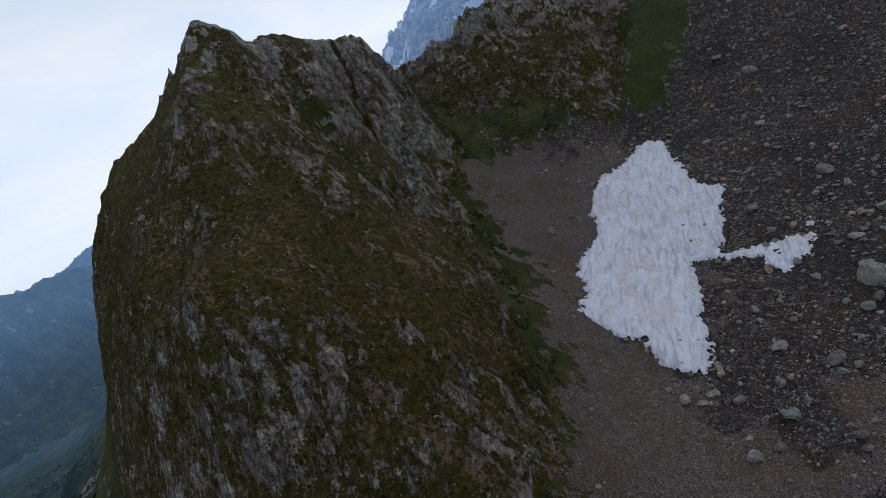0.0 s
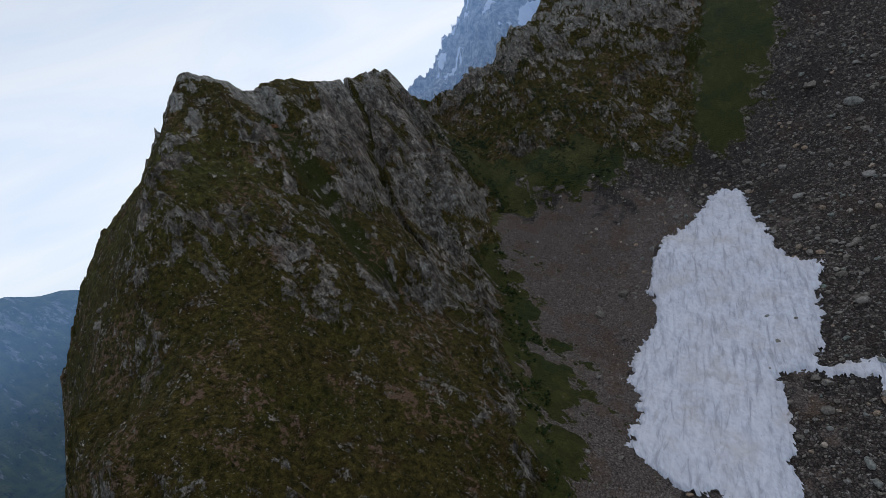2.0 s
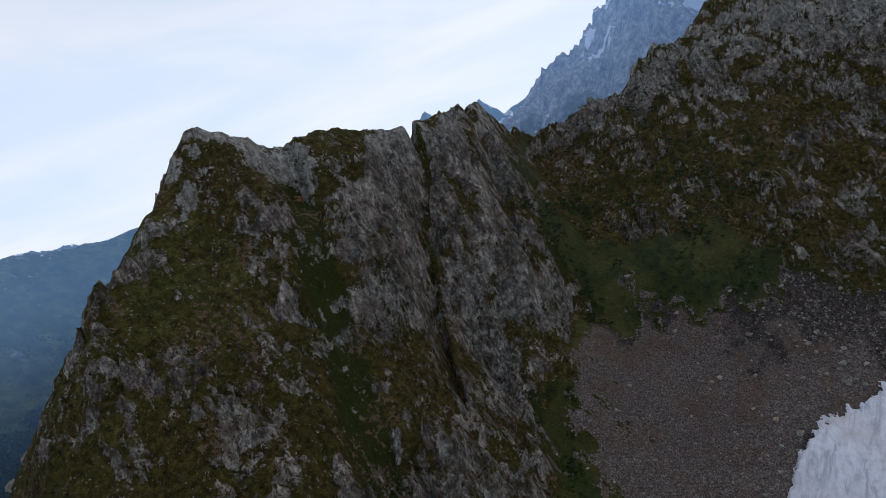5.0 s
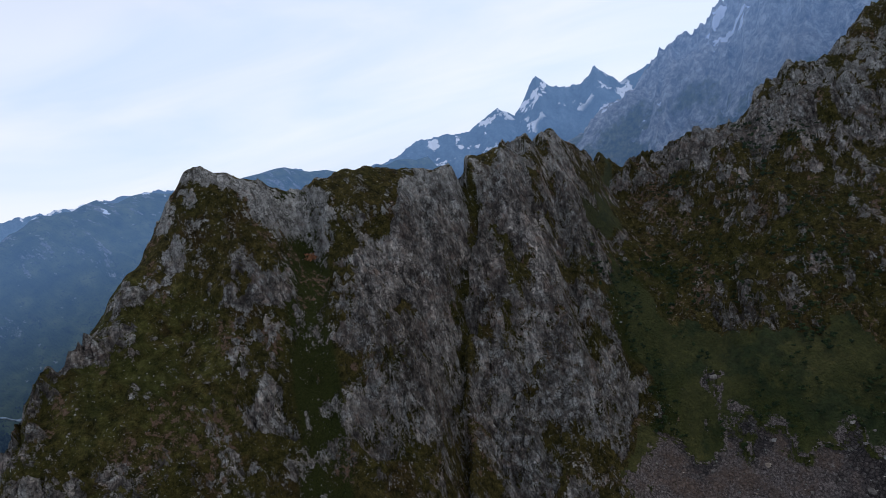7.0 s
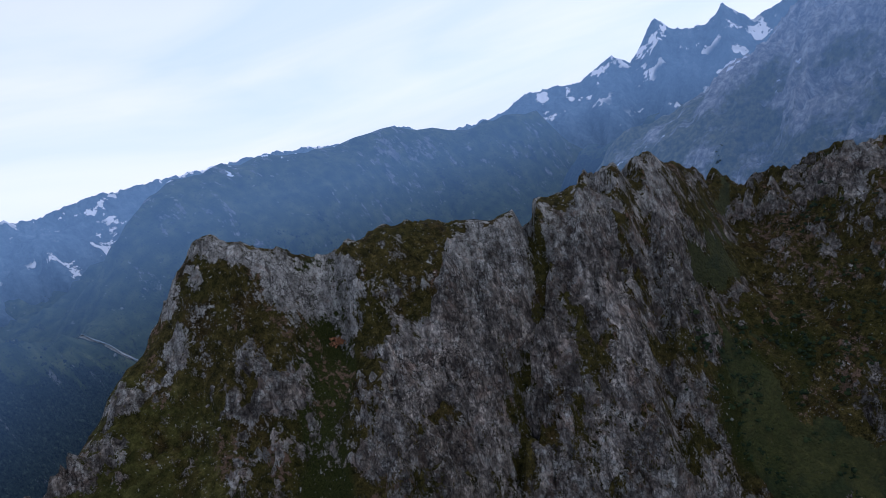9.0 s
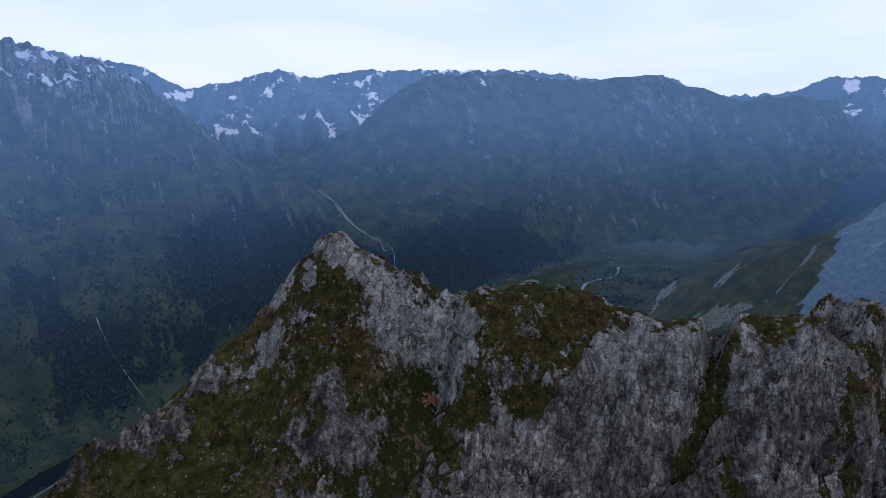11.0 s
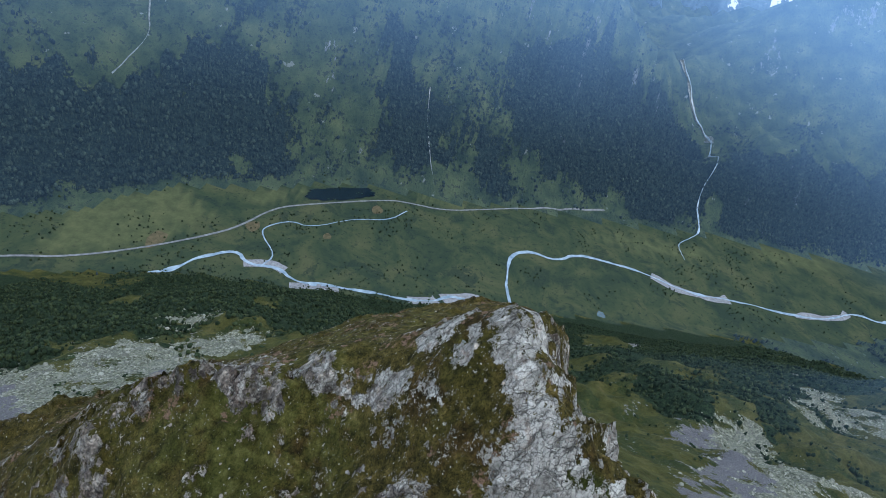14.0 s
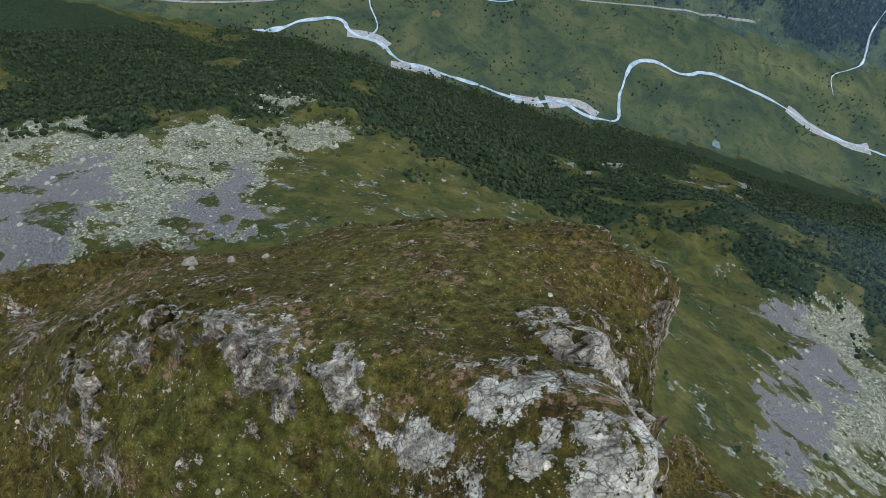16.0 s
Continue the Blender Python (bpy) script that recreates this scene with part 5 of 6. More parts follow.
c_peak = (yc > np.interp(xc, [-260, -170, -110, -60, -15, 8, 24, 44, 61, 100, 160, 240], [760, 480, 410, 372, 345, 338, 338, 342, 362, 392, 425, 470]) + fbm(xc / 40.0, yc / 40.0, 3.0, 4) * 22 * step(20, -20, xc)) & (xc > -260) & ~c_far & ~c_floor
c_slope = ~(c_crag | c_scree | c_floor | c_far | c_peak)
sheet("crag", c_crag, M_CRAG, "grey schist crag with ledges of brown and olive turf", "crag")
sheet("scree_slope", c_scree, M_SCREE, "dark grey scree of loose broken stones under the crag", "scree")
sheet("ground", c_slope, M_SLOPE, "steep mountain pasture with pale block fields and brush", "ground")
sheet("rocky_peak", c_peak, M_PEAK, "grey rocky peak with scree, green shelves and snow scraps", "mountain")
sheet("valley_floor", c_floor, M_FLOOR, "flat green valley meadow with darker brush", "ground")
sheet("mountain_side", c_far, M_FAR, "wooded mountain side across the valley, painted bluish as haze", "mountain")


def mesh_object(name, verts, faces, mat, parent=None, smooth=False):
    me = bpy.data.meshes.new(name)
    me.from_pydata(verts, [], faces)
    if smooth:
        me.polygons.foreach_set("use_smooth", np.ones(len(faces), dtype=bool))
    me.materials.append(mat)
    ob = new(name, me)
    ob.parent = parent
    return ob


# ---- distant range along the skyline ----
# far skyline: azimuth (degrees left of +y), elevation, distance
SKYLINE = [(125, 7, 3900), (108, 5.5, 3900), (95, 2.6, 3900), (86.5, 0.7, 4000), (84, -0.9, 4000), (81, -0.5, 4000), (78.6, 0.1, 4000), (76.2, 0.6, 4000), (73.6, 0.0, 4000),
           (69.5, 0.5, 4000), (65.5, 0.4, 4000), (60.1, 0.4, 4000), (53.6, 0.2, 4000), (48.3, -0.7, 4000), (42.6, -0.4, 4000), (39.4, -1.8, 4000),
           (34, -2.0, 4000), (30, -0.6, 4000), (25, -0.7, 4000), (22.2, 0.7, 3900), (20.8, -0.4, 3900), (19.3, 1.5, 3900), (18.3, 2.9, 3900), (17.3, 1.7, 3900), (15.8, 1.1, 3900), (14.2, 1.5, 3900), (13, 2.5, 3900), (12, 1.3, 3900), (11, 0.6, 3900), (9, 1.3, 3900), (4, 2.5, 3900), (-10, 4, 3900), (-40, 5, 3900)]


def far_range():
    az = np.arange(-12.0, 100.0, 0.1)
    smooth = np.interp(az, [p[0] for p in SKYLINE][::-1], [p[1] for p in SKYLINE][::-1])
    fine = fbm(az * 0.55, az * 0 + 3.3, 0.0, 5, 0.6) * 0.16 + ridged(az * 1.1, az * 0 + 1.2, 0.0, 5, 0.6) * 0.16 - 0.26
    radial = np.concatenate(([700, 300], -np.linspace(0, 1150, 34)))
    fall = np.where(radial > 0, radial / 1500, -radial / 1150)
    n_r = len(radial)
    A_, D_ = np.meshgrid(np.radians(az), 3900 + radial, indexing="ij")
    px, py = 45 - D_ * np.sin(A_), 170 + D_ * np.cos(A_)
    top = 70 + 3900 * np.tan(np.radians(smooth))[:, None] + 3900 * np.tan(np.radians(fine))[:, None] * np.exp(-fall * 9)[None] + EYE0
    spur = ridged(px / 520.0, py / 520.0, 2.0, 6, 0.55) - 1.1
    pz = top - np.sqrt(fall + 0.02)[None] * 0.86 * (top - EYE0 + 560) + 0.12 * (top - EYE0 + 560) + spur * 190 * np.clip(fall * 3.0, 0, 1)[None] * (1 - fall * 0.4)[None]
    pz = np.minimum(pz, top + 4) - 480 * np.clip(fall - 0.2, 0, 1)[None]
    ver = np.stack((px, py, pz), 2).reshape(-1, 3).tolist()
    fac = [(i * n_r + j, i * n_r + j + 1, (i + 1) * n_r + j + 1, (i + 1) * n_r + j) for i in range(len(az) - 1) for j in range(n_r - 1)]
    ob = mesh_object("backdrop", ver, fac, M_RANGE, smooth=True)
    tagged(ob, "snow-streaked mountain range far away, blue haze painted on", "mountains", kind="structure")


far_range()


# ---- water, road and fields in the valley ----
def ribbon(name, pts, width, mat, lift, wobble=0.0, step_m=8.0, seed=0.0, tight=True):
    """A flat strip that follows the ground along a smoothed plan line."""
    p = np.array(pts, float)
    for _ in range(2):
        q = [p[0]]
        for a, b in zip(p, p[1:]):
            q += [a * 0.75 + b * 0.25, a * 0.25 + b * 0.75]
        p = np.array(q + [p[-1]])
    p = np.array([v for v in dense([tuple(v) for v in p], step_m)])
    d = np.gradient(p, axis=0)
    d /= np.hypot(d[:, 0], d[:, 1])[:, None] + 1e-9
    s = np.arange(len(p))
    w = width * (1 + wobble * fbm(s * 0.16, s * 0 + seed, 0.0, 3))
    w2 = width * (1 + wobble * fbm(s * 0.16, s * 0 + seed + 7.7, 0.0, 3))
    left = p + np.stack((-d[:, 1], d[:, 0]), 1) * w[:, None] / 2
    right = p - np.stack((-d[:, 1], d[:, 0]), 1) * w2[:, None] / 2
    zl, zr, zc = (np.maximum(height(v[:, 0], v[:, 1]), 0.3) + lift for v in (left, right, p))
    if not tight:
        zl = zr = zc = np.full(len(p), lift)
    ver = []
    for k in range(len(p)):
        ver += [(*left[k], zl[k]), (*p[k], zc[k] + 0.02), (*right[k], zr[k])]
    fac = []
    for k in range(len(p) - 1):
        for j in (0, 1):
            fac.append((k * 3 + j, k * 3 + j + 1, k * 3 + j + 4, k * 3 + j + 3))
    return mesh_object(name, ver, fac, mat, smooth=True)


RIVER = [(-700, -215), (-725, -190), (-773, -174), (-825, -122), (-796, -95), (-815, -45), (-789, -3), (-806, 44), (-814, 89), (-827, 144), (-834, 191), (-853, 236), (-886, 262), (-880, 325), (-892, 357), (-911, 383),
         (-977, 364), (-1082, 370), (-1121, 411), (-1113, 477), (-1167, 515), (-1179, 636), (-1178, 703), (-1154, 794), (-1187, 906), (-1199, 1031), (-1227, 1150), (-1310, 1250), (-1293, 1317), (-1345, 1400), (-1425, 1490), (-1395, 1600), (-1480, 1690)]
BARS = [[(-800, -100), (-820, -60), (-812, -30)], [(-780, -10), (-796, 40), (-806, 70)], [(-836, 190), (-850, 230), (-862, 240)], [(-868, 250), (-905, 300), (-895, 340)], [(-1175, 700), (-1150, 790), (-1180, 890)], [(-1205, 1060), (-1240, 1160), (-1290, 1230)]]
for pts in BARS:
    tagged(ribbon("gravel_bar", pts, 22, M_GRAVELBAR, 0.25, 0.5, seed=pts[0][0]), "pale grey gravel bar beside the river", "gravel bar", kind="structure")
tagged(ribbon("river", RIVER, 6.8, M_RIVER, 0.9, 0.9, 6.0, 3.0), "pale milky-blue glacial river winding through the valley", "river", kind="structure")
STREAM = [(-805, -70), (-844, -58), (-890, -106), (-917, -107), (-959, -72), (-953, -34), (-1033, 35), (-1063, 101), (-1122, 130)]
tagged(ribbon("stream", STREAM, 2.4, M_RIVER, 0.7, 0.5, 6.0, 9.0), "narrow pale side stream in the meadow", "stream", kind="structure")
TRIB = [(-1290, 800), (-1363, 793), (-1416, 845), (-1473, 882), (-1538, 863), (-1594, 873), (-1640, 897), (-1720, 915), (-1810, 926), (-1880, 945), (-1970, 900), (-2030, 850), (-2200, 806), (-2450, 792)]
tagged(ribbon("stream", TRIB, 3, M_RIVER, 6.0, 1.3, 9.0, 5.0), "white mountain torrent falling out of a side valley", "stream", kind="structure")
tagged(ribbon("gravel_bar", [(-1850, 938), (-1900, 940), (-1970, 900), (-2030, 850), (-2200, 806)], 11, M_BROOK, 2.5, 0.9, seed=4.0), "pale gravel flat along the mountain torrent", "gravel bar", kind="structure")
for pts in ([(-1405, 85), (-1350, 105), (-1300, 135), (-1245, 165)], [(-1420, -560), (-1330, -545), (-1272, -531), (-1215, -505), (-1175, -479), (-1110, -490), (-1072, -499)],):
    tagged(ribbon("stream", pts, 2.2, M_BROOK, 3.5, 1.4, 7.0, pts[0][1]), "thin pale brook running down a mountain gully", "stream", kind="structure")
ROAD = [(-560, -560), (-625, -443), (-657, -398), (-684, -340), (-756, -257), (-836, -186), (-892, -147), (-982, -117), (-1030, -64), (-1142, 79), (-1158, 128), (-1171, 206), (-1239, 304), (-1313, 410), (-1400, 600)]
tagged(ribbon("road", ROAD, 4.5, M_ROAD, 0.6, 0.15, 8.0, 2.0), "pale gravel road along the valley floor", "road", kind="structure")
LAKE = [(-1042, -62), (-1062, -84), (-1085, -80), (-1107, -56), (-1143, -6), (-1166, 30), (-1162, 50), (-1135, 52), (-1090, 2)]
for _ in range(3):
    LAKE = [tuple(u * w + v * (1 - w) for u, v in zip(a, b)) for a, b in zip(LAKE, LAKE[1:] + LAKE[:1]) for w in (0.75, 0.25)]
mid_x, mid_y = sum(q[0] for q in LAKE) / len(LAKE), sum(q[1] for q in LAKE) / len(LAKE)
LAKE = [(mid_x + (x - mid_x) * s, mid_y + (y - mid_y) * s) for k, (x, y) in enumerate(LAKE) for s in [0.95 + 0.10 * math.sin(k * 0.9) * math.sin(k * 0.37 + 1)]]
lake = mesh_object("lake", [(x, y, 1.0) for x, y in LAKE], [tuple(range(len(LAKE)))[::-1]], M_LAKE)
tagged(lake, "small dark still lake at the slope's foot", "lake", kind="structure")
POND = [(-968 + 11 * math.cos(a) * (1.6 if k % 2 else 1.3), 566 + 9 * math.sin(a), 0.9) for k, a in enumerate(np.linspace(0, 6.28, 12, endpoint=False))]
tagged(mesh_object("pond", POND, [tuple(range(12))], M_POND), "tiny blue-green pond among brush", "pond", kind="structure")
for cx, cy, rx, ry in ((-905, -128, 17, 13), (-790, -250, 26, 14), (-1090, 70, 16, 12), (-945, 5, 10, 8)):
    ring = [(cx + rx * math.cos(a) * (1 + 0.2 * math.sin(3 * a + cx)), cy + ry * math.sin(a), 0.62) for a in np.linspace(0, 6.28, 14, endpoint=False)]
    tagged(mesh_object("field", ring, [tuple(range(14))], M_FIELD), "bare tan field patch in the meadow", "field", kind="structure")


# ---- old snow in the bowl ----
def inside(x, y, pts):
    r = np.zeros(x.shape, bool)
    for (ax, ay), (bx, by) in zip(pts, pts[1:] + pts[:1]):
        c = ((ay > y) != (by > y)) & (x < (bx - ax) * (y - ay) / (by - ay + 1e-9) + ax)
        r ^= c
    return r


def snow_patch(pts, name, label, step_m=0.45, thick=1.0):
    xs = np.arange(min(p[0] for p in pts) - 3, max(p[0] for p in pts) + 3, step_m)
    ys = np.arange(min(p[1] for p in pts) - 3, max(p[1] for p in pts) + 3, step_m)
    sx, sy = np.meshgrid(xs, ys)
    d = polydist(sx, sy, pts + pts[:1]) * np.where(inside(sx, sy, pts), 1, -1)
    d = d + fbm(sx / 2.2, sy / 2.2, 4.4, 5, 0.75) * 1.3 + ridged(sx / 1.7, sy / 1.7, 0.7, 3) * 0.35 - 0.3
    h = height(sx, sy)
    a, b = sx * 0.93 - sy * 0.37, sx * 0.37 + sy * 0.93
    runnel = fbm((a + fbm(sx / 9, sy / 9, 0, 2) * 3) / 1.1, b / 5.0, 1.0, 4, 0.6) * 0.24
    hs = h + np.clip(d, 0, 1.6) / 1.6 * thick + runnel * np.clip(d, 0, 2) / 2 - np.where(d < 0, 0.8, 0.0)
    ok = d > -0.35
    idx = -np.ones(sx.shape, int)
    cell = ok[:-1, :-1] & ok[1:, :-1] & ok[:-1, 1:] & ok[1:, 1:]
    use = np.zeros(sx.shape, bool)
    for s in ((slice(None, -1), slice(None, -1)), (slice(1, None), slice(None, -1)), (slice(None, -1), slice(1, None)), (slice(1, None), slice(1, None))):
        use[s] |= cell
    idx[use] = np.arange(use.sum())
    ver = np.stack((sx[use], sy[use], hs[use]), 1).tolist()
    jj, ii = np.nonzero(cell)
    fac = np.stack((idx[jj, ii], idx[jj, ii + 1], idx[jj + 1, ii + 1], idx[jj + 1, ii]), 1).tolist()
    return tagged(mesh_object(name, ver, fac, M_SNOW, smooth=True), label, "snow patch")


SNOW = [(93, 245), (88, 242), (84, 236), (76, 228), (68, 224), (59, 216), (52, 205), (50, 193), (41, 186), (36, 178), (36, 168), (33, 162), (29, 152), (35, 143), (41, 143), (39, 137), (43, 132), (48, 130), (53, 135), (57, 143), (61, 152), (64, 160), (67, 167),
        (74, 165), (79, 170), (84, 178), (89, 186), (95, 193), (89, 202), (95, 229), (98, 236), (97, 243)]
SNOW_B = [(74, 166), (75, 162), (82, 157), (82, 148), (86, 150), (94, 152), (97, 157), (95, 160), (88, 161), (82, 163)]
snow_patch(SNOW, "snow_patch", "large patch of old white snow with runnels on scree")
snow_patch(SNOW_B, "snow_patch", "small tongue of old snow among boulders", thick=0.8)
snow_patch([(99, 160), (102, 160), (102, 164), (99, 164)], "snow_patch", "small scrap of old snow on scree", thick=0.6)


# ---- boulders and stones ----
rng = np.random.RandomState(7)
ICO = bmesh.new()
bmesh.ops.create_icosphere(ICO, subdivisions=1, radius=1.0)
ICO_V = np.array([v.co for v in ICO.verts])
ICO_F = [[v.index for v in f.verts] for f in ICO.faces]
ICO.free()
ICO2 = bmesh.new()
bmesh.ops.create_icosphere(ICO2, subdivisions=2, radius=1.0)
ICO2_V = np.array([v.co for v in ICO2.verts])
ICO2_F = [[v.index for v in f.verts] for f in ICO2.faces]
ICO2.free()


def blocky(v, r, cuts=7):
    """Chop a ball into an angular block by random planes."""
    v = v.copy()
    for _ in range(cuts):
        n = r.normal(size=3)
        n /= np.linalg.norm(n)
        d = v @ n
        lim = r.uniform(0.45, 0.8)
        v -= np.outer(np.maximum(d - lim, 0), n)
    return v * np.array([r.uniform(0.8, 1.35), r.uniform(0.7, 1.1), r.uniform(0.5, 0.85)])


boulder_meshes = []
for k in range(12):
    me = bpy.data.meshes.new("boulder")
    me.from_pydata(blocky(ICO2_V, rng, 9).tolist(), [], ICO2_F)
    me.materials.append(M_BOULDER)
    boulder_meshes.append(me)


green_meshes = []
for k in range(3):
    me = bpy.data.meshes.new("green_boulder")
    me.from_pydata((blocky(ICO2_V, rng, 11) * np.array([1.25, 0.9, 0.8])).tolist(), [], ICO2_F)
    me.materials.append(M_GREENSTONE)
    green_meshes.append(me)


def boulder(x, y, size, label, group, meshes=boulder_meshes):
    ob = new("boulder", meshes[rng.randint(len(meshes))])
    ob.matrix_world = pose(x, y, float(height(x, y)) + size * 0.18, rng.uniform(-18, 18), rng.uniform(-18, 18), rng.uniform(0, 360)) @ Matrix.Diagonal((size, size, size, 1))
    return tagged(ob, label, "boulder", group)


def rubble(name, xs, ys, sizes, mat, label, kind="stuff", category="stones", sink=0.25):
    """Many angular stones joined into one mesh."""
    shapes = [blocky(ICO_V, rng, 5) for _ in range(24)]
    zs = height(xs, ys)
    ver, fac = [], []
    base = np.array(ICO_F)
    for k, (x, y, z, s) in enumerate(zip(xs, ys, zs, sizes)):
        a = rng.uniform(0, 6.28)
        c, n = math.cos(a) * s, math.sin(a) * s
        v = shapes[k % 24]
        ver.append(np.stack((v[:, 0] * c - v[:, 1] * n + x, v[:, 0] * n + v[:, 1] * c + y, v[:, 2] * s + z + s * (0.4 - sink)), 1))
        fac.append(base + len(ICO_V) * k)
    ob = mesh_object(name, np.concatenate(ver).tolist(), np.concatenate(fac).tolist(), mat)
    return tagged(ob, label, category, kind=kind)


# named large blocks first
BLOCKS = [(93, 177, 2.2), (86, 157, 1.9), (96, 163, 1.6), (80, 152, 1.6), (66, 128, 2.3), (60, 120, 1.8), (72, 118, 2.6), (88, 128, 2.4), (98, 140, 2.2), (104, 150, 2.5), (40, 124, 1.9), (43, 122, 1.7), (46, 124, 1.5), (38, 127, 1.4),
          (108, 133, 2.0), (93, 116, 2.2), (57, 112, 2.0), (78, 106, 2.6), (64, 103, 1.9), (50, 107, 1.6), (112, 158, 1.8), (120, 172, 1.9), (130, 190, 1.6), (118, 205, 1.4), (140, 215, 1.5), (104, 196, 1.4)]
for x, y, s in BLOCKS:
    boulder(x, y, s * 0.95, "large angular grey boulder lying on the scree", "large boulders on the scree")
for x, y, s in ((89, 161, 1.5), (97, 167, 1.2), (101, 165, 0.9), (100, 154, 1.1), (108, 152, 1.5), (106, 147, 1.0), (112, 146, 0.9), (48, 128, 0.7), (90, 186, 0.9), (76, 141, 0.7)):
    boulder(x, y, s, "grey-green angular boulder lying on the scree", "green boulders on the scree", green_meshes)
for x, y, s in ((50, 130, 1.0), (52, 131, 1.2), (51, 128.5, 1.3), (57, 133, 0.9), (45, 131, 0.8), (39, 139, 1.0), (41, 138, 0.7), (30, 152, 0.8), (36, 143, 0.8), (62, 152, 1.0), (65, 160, 0.9), (33, 160, 0.7), (44, 126, 1.5), (47, 124, 1.2), (53, 124, 0.9)):
    boulder(x, y, s, "brown-grey boulder at the rim of the snow", "boulders round the snow")
for x, y, s in ((-68.6, 156.6, 1.5), (-71, 162.2, 0.9), (-75.5, 165.5, 0.8), (-66.5, 158.4, 0.7)):
    boulder(x, y, s, "pale grey boulder half sunk in turf", "boulders on the crag")
placed = 0
while placed < 225:
    x, y = rng.uniform(28, 190), rng.uniform(70, 260)
    w = sample(SCREE, x, y) * (0.15 + 0.85 * step(30, 75, np.array(x - (y - 120) * 0.05))) * (0.35 + 0.65 * step(215, 150, np.array(float(y))))
    if inside(np.array([x]), np.array([y]), SNOW)[0] or rng.uniform() > w:
        continue
    boulder(x, y, 0.75 + 0.5 * rng.exponential(), "grey-brown boulder lying on the scree", "boulders on the scree")
    placed += 1
for x, y in ((74, 184), (79, 180), (66, 170), (48, 140), (45, 134), (52, 139), (40, 139), (72, 176)):
    ob = boulder(x, y, rng.uniform(0.5, 0.9), "brown stone melted into the snow's surface", "stones on the snow")
    ob.location.z += 0.7
xs, ys, ss = [], [], []
for _ in range(60000):
    x, y = rng.uniform(0, 230), rng.uniform(40, 330)
    if len(xs) < 15000 and rng.uniform() < sample(SCREE, x, y) * (0.6 + 0.4 * float(step(20, 80, np.array(x)))) and not inside(np.array([x]), np.array([y]), SNOW)[0]:
        xs.append(x), ys.append(y), ss.append(min(1.3, (0.10 + 0.17 * rng.exponential()) * (0.7 + 0.65 * float(step(35, 85, np.array(x))))))
rubble("scree_stones", np.array(xs), np.array(ys), np.array(ss), M_STONES, "countless loose grey and brown scree stones")
xs, ys, ss = [], [], []
for _ in range(60000):
    x, y = rng.uniform(-112, 30), rng.uniform(96, 300)
    r = sample(ROCK, x, y)
    if len(xs) < 2400 and sample(CRAG, x, y) > 0.5 and rng.uniform() < 0.03 + 0.25 * r * (1 - r) * 4:
        xs.append(x), ys.append(y), ss.append(min(0.55, 0.07 + 0.09 * rng.exponential()))
rubble("crag_stones", np.array(xs), np.array(ys), np.array(ss), M_STONES, "pale stones scattered over the crag's turf")
xs, ys, ss = [], [], []
for _ in range(90000):
    x, y = rng.uniform(-460, -60), rng.uniform(-60, 640)
    if len(xs) < 11000 and rng.uniform() < sample(PALE, x, y) * (1 - 0.75 * sample(GRAVEL, x, y)) * (sample(CRAG, x, y) < 0.05):
        xs.append(x), ys.append(y), ss.append(min(1.6, 0.16 + 0.26 * rng.exponential()))
k_pale = Nodes("pale_block_stone")
c_pale = k_pale.ramp(k_pale.island(), (0.0, (0.095, 0.098, 0.08)), (0.5, (0.175, 0.178, 0.142)), (1.0, (0.30, 0.30, 0.25)))
c_pale = k_pale.mix(k_pale.fit(k_pale.noise(1.0, 4, 0.7), 0.3, 0.55, 0.6, 0.0), c_pale, (0.06, 0.06, 0.05))
rubble("block_field_stones", np.array(xs), np.array(ys), np.array(ss), k_pale.done(c_pale), "pale lichen-grey blocks of the block field")


# ---- plants ----
def clumps(name, xs, ys, sizes, mat, label, tall=1.0, count=5, lift=0.3):
    """Shrubs or trees, each a heap of small angular leaf clumps, as one stuff."""
    zs = height(xs, ys)
    base = np.array(ICO_F)
    ver, fac, n = [], [], 0
    for x, y, z, s in zip(xs, ys, zs, sizes):
        for _ in range(count):
            o = rng.normal(size=3) * np.array([0.42, 0.42, 0.30 * tall]) * s
            r = s * rng.uniform(0.28, 0.55)
            v = ICO_V * (1 + rng.uniform(-0.35, 0.35, size=(len(ICO_V), 1))) * r * np.array([1, 1, tall])
            ver.append(v + np.array([x + o[0], y + o[1], z + s * lift * tall + abs(o[2])]))
            fac.append(base + n)
            n += len(ICO_V)
    ob = mesh_object(name, np.concatenate(ver).tolist(), np.concatenate(fac).tolist(), mat)
    return tagged(ob, label, "shrubs", kind="stuff")


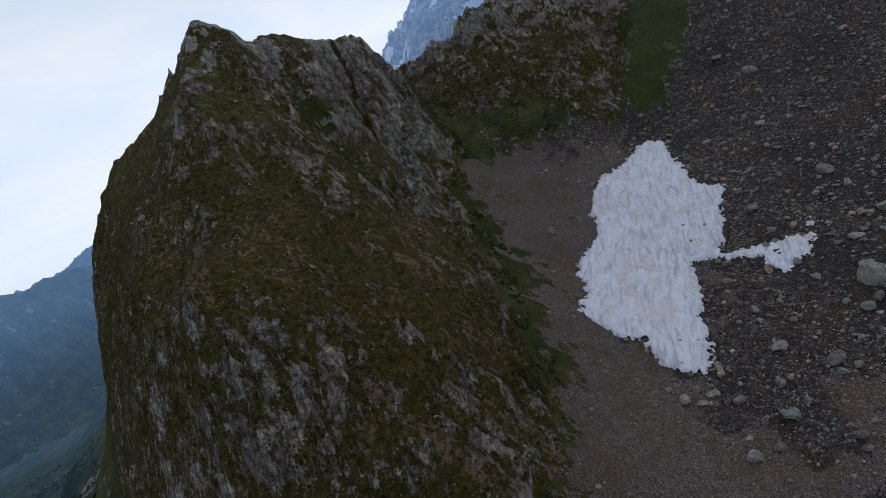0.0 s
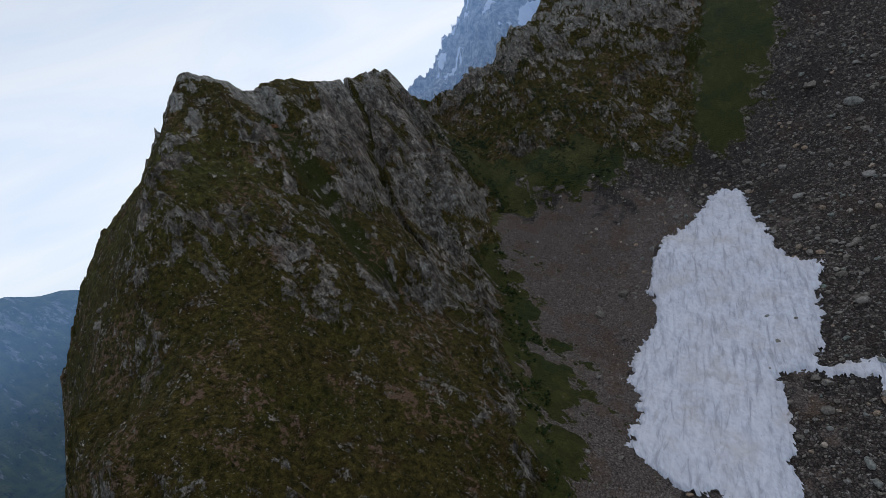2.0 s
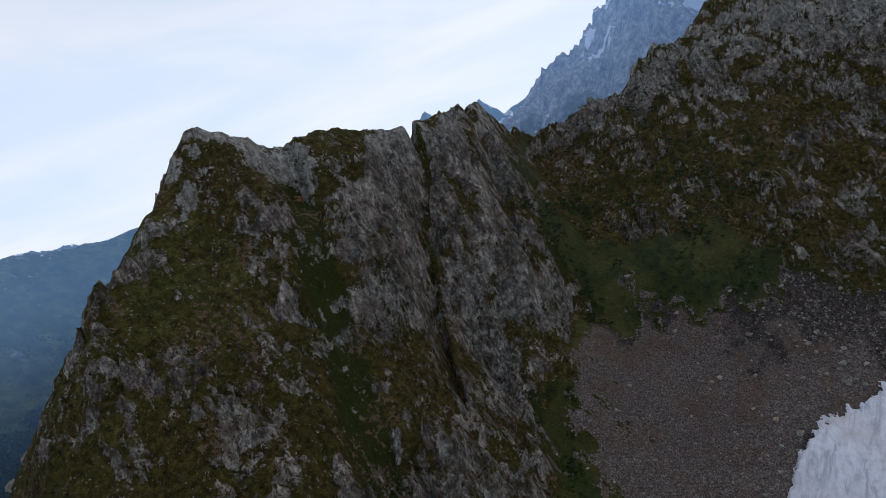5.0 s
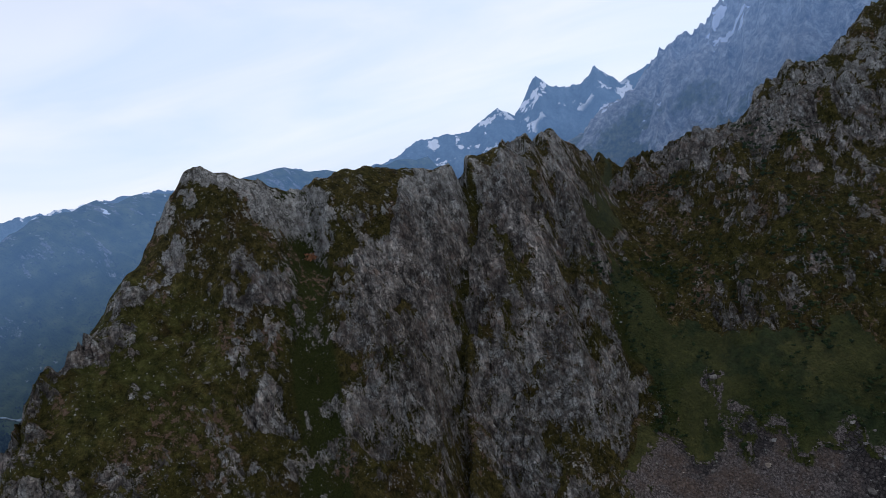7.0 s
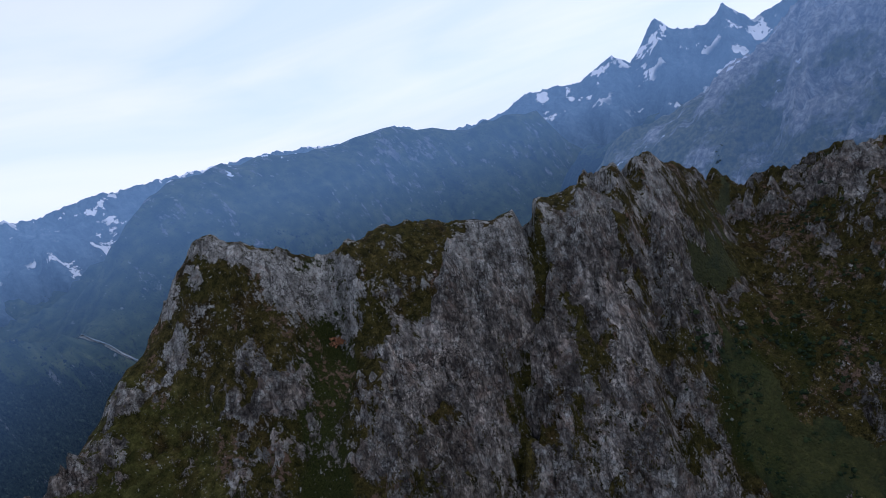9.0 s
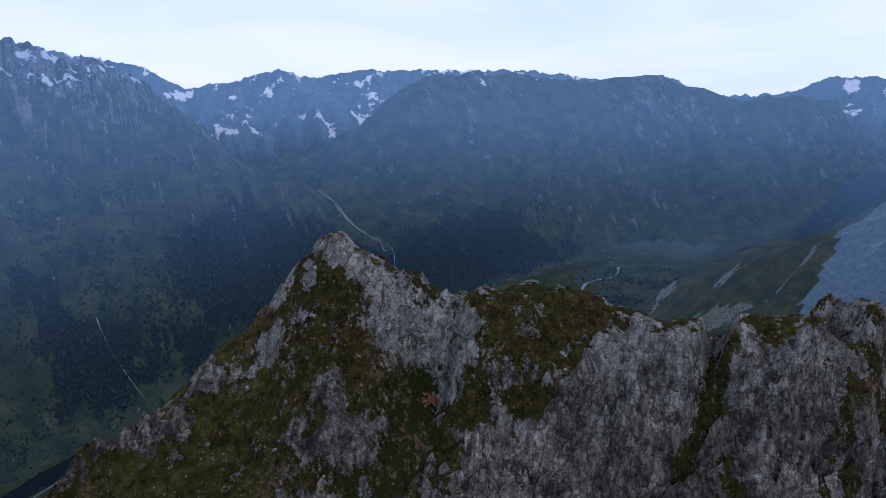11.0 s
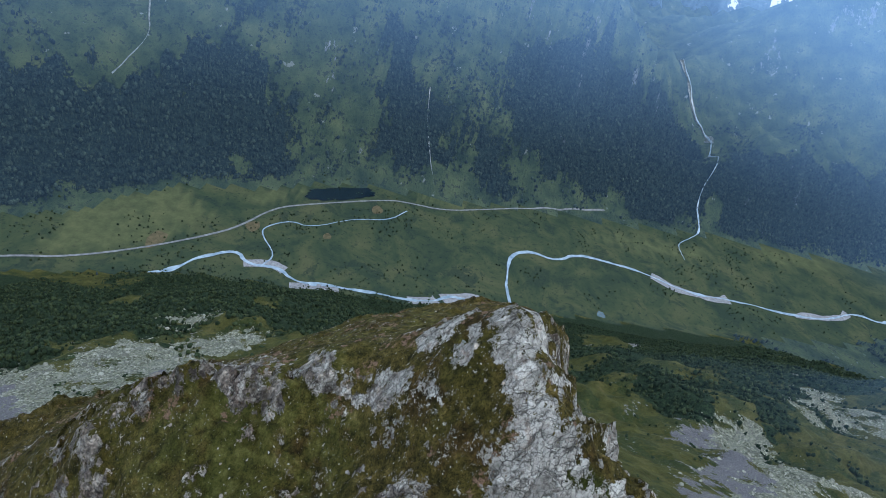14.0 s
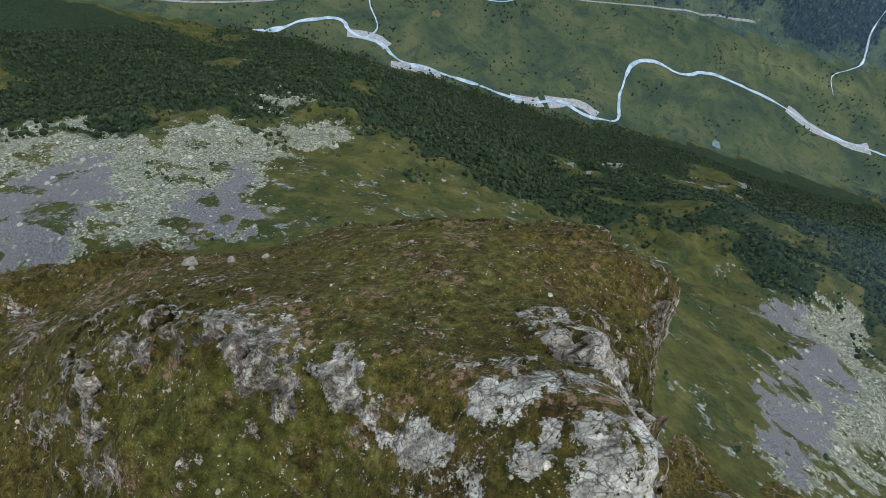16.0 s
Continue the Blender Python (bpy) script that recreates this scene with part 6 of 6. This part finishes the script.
def woods(name, xs, ys, hs, mat, label, conifer):
    """Small far trees, each a rough tapered crown, as one stuff."""
    n, m = len(xs), 5
    zs = height(xs, ys)
    ang = np.linspace(0, 2 * np.pi, m, endpoint=False)[None] + rng.uniform(0, 6, n)[:, None]
    ver = np.empty((n, 3 * m + 1, 3))
    for q, (slim, round_) in enumerate((((0.06, 0.22), (0.02, 0.36)), ((0.40, 0.17), (0.42, 0.50)), ((0.75, 0.08), (0.82, 0.28)))):
        f = np.where(conifer, slim[0], round_[0])[:, None]
        r = np.where(conifer, slim[1], round_[1])[:, None] * hs[:, None] * rng.uniform(0.6, 1.35, (n, m))
        s = slice(q * m, q * m + m)
        ver[:, s, 0], ver[:, s, 1] = xs[:, None] + np.cos(ang) * r, ys[:, None] + np.sin(ang) * r
        ver[:, s, 2] = (zs + 0.0)[:, None] + (f + rng.uniform(-0.08, 0.08, (n, m))) * hs[:, None]
    ver[:, 3 * m] = np.stack((xs, ys, zs + hs), 1)
    one = [(q * m + i, q * m + (i + 1) % m, q * m + m + (i + 1) % m) for q in range(2) for i in range(m)]
    one += [(q * m + i, q * m + m + (i + 1) % m, q * m + m + i) for q in range(2) for i in range(m)]
    one += [(2 * m + i, 2 * m + (i + 1) % m, 3 * m) for i in range(m)]
    tri = (np.array(one)[None] + (np.arange(n) * (3 * m + 1))[:, None, None]).reshape(-1)
    me = bpy.data.meshes.new(name)
    me.vertices.add(n * (3 * m + 1))
    me.vertices.foreach_set("co", ver.ravel())
    me.loops.add(len(tri))
    me.loops.foreach_set("vertex_index", tri.astype(np.int32))
    me.polygons.add(len(tri) // 3)
    me.polygons.foreach_set("loop_start", np.arange(0, len(tri), 3, dtype=np.int32))
    me.update(calc_edges=True)
    me.materials.append(mat)
    return tagged(new(name, me), label, "trees", kind="stuff")


def scatter(n, x0, x1, y0, y1, weight):
    xs, ys = rng.uniform(x0, x1, n), rng.uniform(y0, y1, n)
    ok = rng.uniform(size=n) < weight(xs, ys)
    return xs[ok], ys[ok]


wx, wy = scatter(160000, -900, -90, -330, 900, lambda x, y: sample(FOREST, x, y) * 0.8)
wx, wy = wx[:42000], wy[:42000]
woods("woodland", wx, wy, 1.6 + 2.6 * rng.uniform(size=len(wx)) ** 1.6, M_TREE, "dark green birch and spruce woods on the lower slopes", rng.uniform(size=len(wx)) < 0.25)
wx, wy = scatter(110000, -1950, -640, -700, 1800, lambda x, y: far_wood(x, y) * ((x < -1000) | (y < -250)) * step(2.0, 10.0, height(x, y)) * step(480, 380, height(x, y)))
wx, wy = wx[:30000], wy[:30000]
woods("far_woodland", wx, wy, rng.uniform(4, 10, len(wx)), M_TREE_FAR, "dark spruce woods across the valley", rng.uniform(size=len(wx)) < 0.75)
near_road = [(x - 6, y + 3) for x, y in ROAD]
wx, wy = scatter(30000, -1500, -560, -640, 1500, lambda x, y: (sample(FLOOR, x, y) > 0.5) * np.clip(0.35 * step(0.1, 0.6, fbm(x / 60.0, y / 60.0, 3.0, 3)) + 0.8 * step(16, 5, polydist(x, y, near_road)) * step(-0.1, 0.3, fbm(x / 30.0, y / 30.0, 13.0, 3)) + 0.3 * step(60, 15, polydist(x, y, STREAM)) + 0.55 * step(70, 12, polydist(x, y, RIVER)) * step(-20, 40, x - np.interp(y, [-200, 0, 190, 380, 480, 900], [-770, -800, -840, -900, -1000, -1050])), 0, 1) * (polydist(x, y, RIVER) > 12) * (polydist(x, y, ROAD) > 7))
wx, wy = wx[:5500], wy[:5500]
woods("meadow_brush", wx, wy, rng.uniform(1.6, 4.5, len(wx)), M_TREE, "dark bushes dotted over the valley meadow", rng.uniform(size=len(wx)) < 0.1)
sx_, sy_ = scatter(30000, -10, 60, 96, 310, lambda x, y: np.clip(sample(LUSH, x, y) - 0.45, 0, 1) * 0.7 * (sample(SCREE, x, y) < 0.5))
sx_, sy_ = sx_[:700], sy_[:700]
hx, hy = scatter(6000, 8, 75, 248, 312, lambda x, y: step(-0.05, 0.35, fbm(x / 5.0, y / 5.0, 23.0, 3)) * (sample(SCREE, x, y) < 0.5) * 0.35)
sx_, sy_ = np.concatenate((sx_, hx[:700])), np.concatenate((sy_, hy[:700]))
clumps("green_shrubs", sx_, sy_, rng.uniform(0.3, 0.9, len(sx_)), M_SHRUB, "low dark green alpine shrubs in gullies and on ledges", 0.8, 4)
sx_, sy_ = scatter(30000, -400, -60, -20, 640, lambda x, y: (0.05 + 0.5 * step(0.3, 0.8, fbm(x / 40.0, y / 40.0, 8.0, 3))) * (sample(CRAG, x, y) < 0.5) * (sample(PALE, x, y) < 0.5) * 0.25)
sx_, sy_ = sx_[:1800], sy_[:1800]
clumps("slope_brush", sx_, sy_, rng.uniform(0.7, 2.2, len(sx_)), M_TREE, "dark low brush on the mountain pasture", 0.6, 3)


def rust_bush(x, y, size):
    r = np.random.RandomState(3)
    ver, fac, n = [], [], 0
    for _ in range(260):
        o = r.normal(size=3) * np.array([0.34, 0.34, 0.30]) * size
        v = ICO_V * (1 + r.uniform(-0.5, 0.5, size=(len(ICO_V), 1))) * r.uniform(0.04, 0.11) * size
        ver.append(v + np.array([x + o[0], y + o[1], float(height(x, y)) + abs(o[2]) + 0.1 * size]))
        fac.append(np.array(ICO_F) + n)
        n += len(ICO_V)
    ob = mesh_object("bush", np.concatenate(ver).tolist(), np.concatenate(fac).tolist(), M_RUST)
    tagged(ob, "rust-orange autumn bush in the notch below the slab", "bush")


rust_bush(-33.6, 214.6, 1.7)
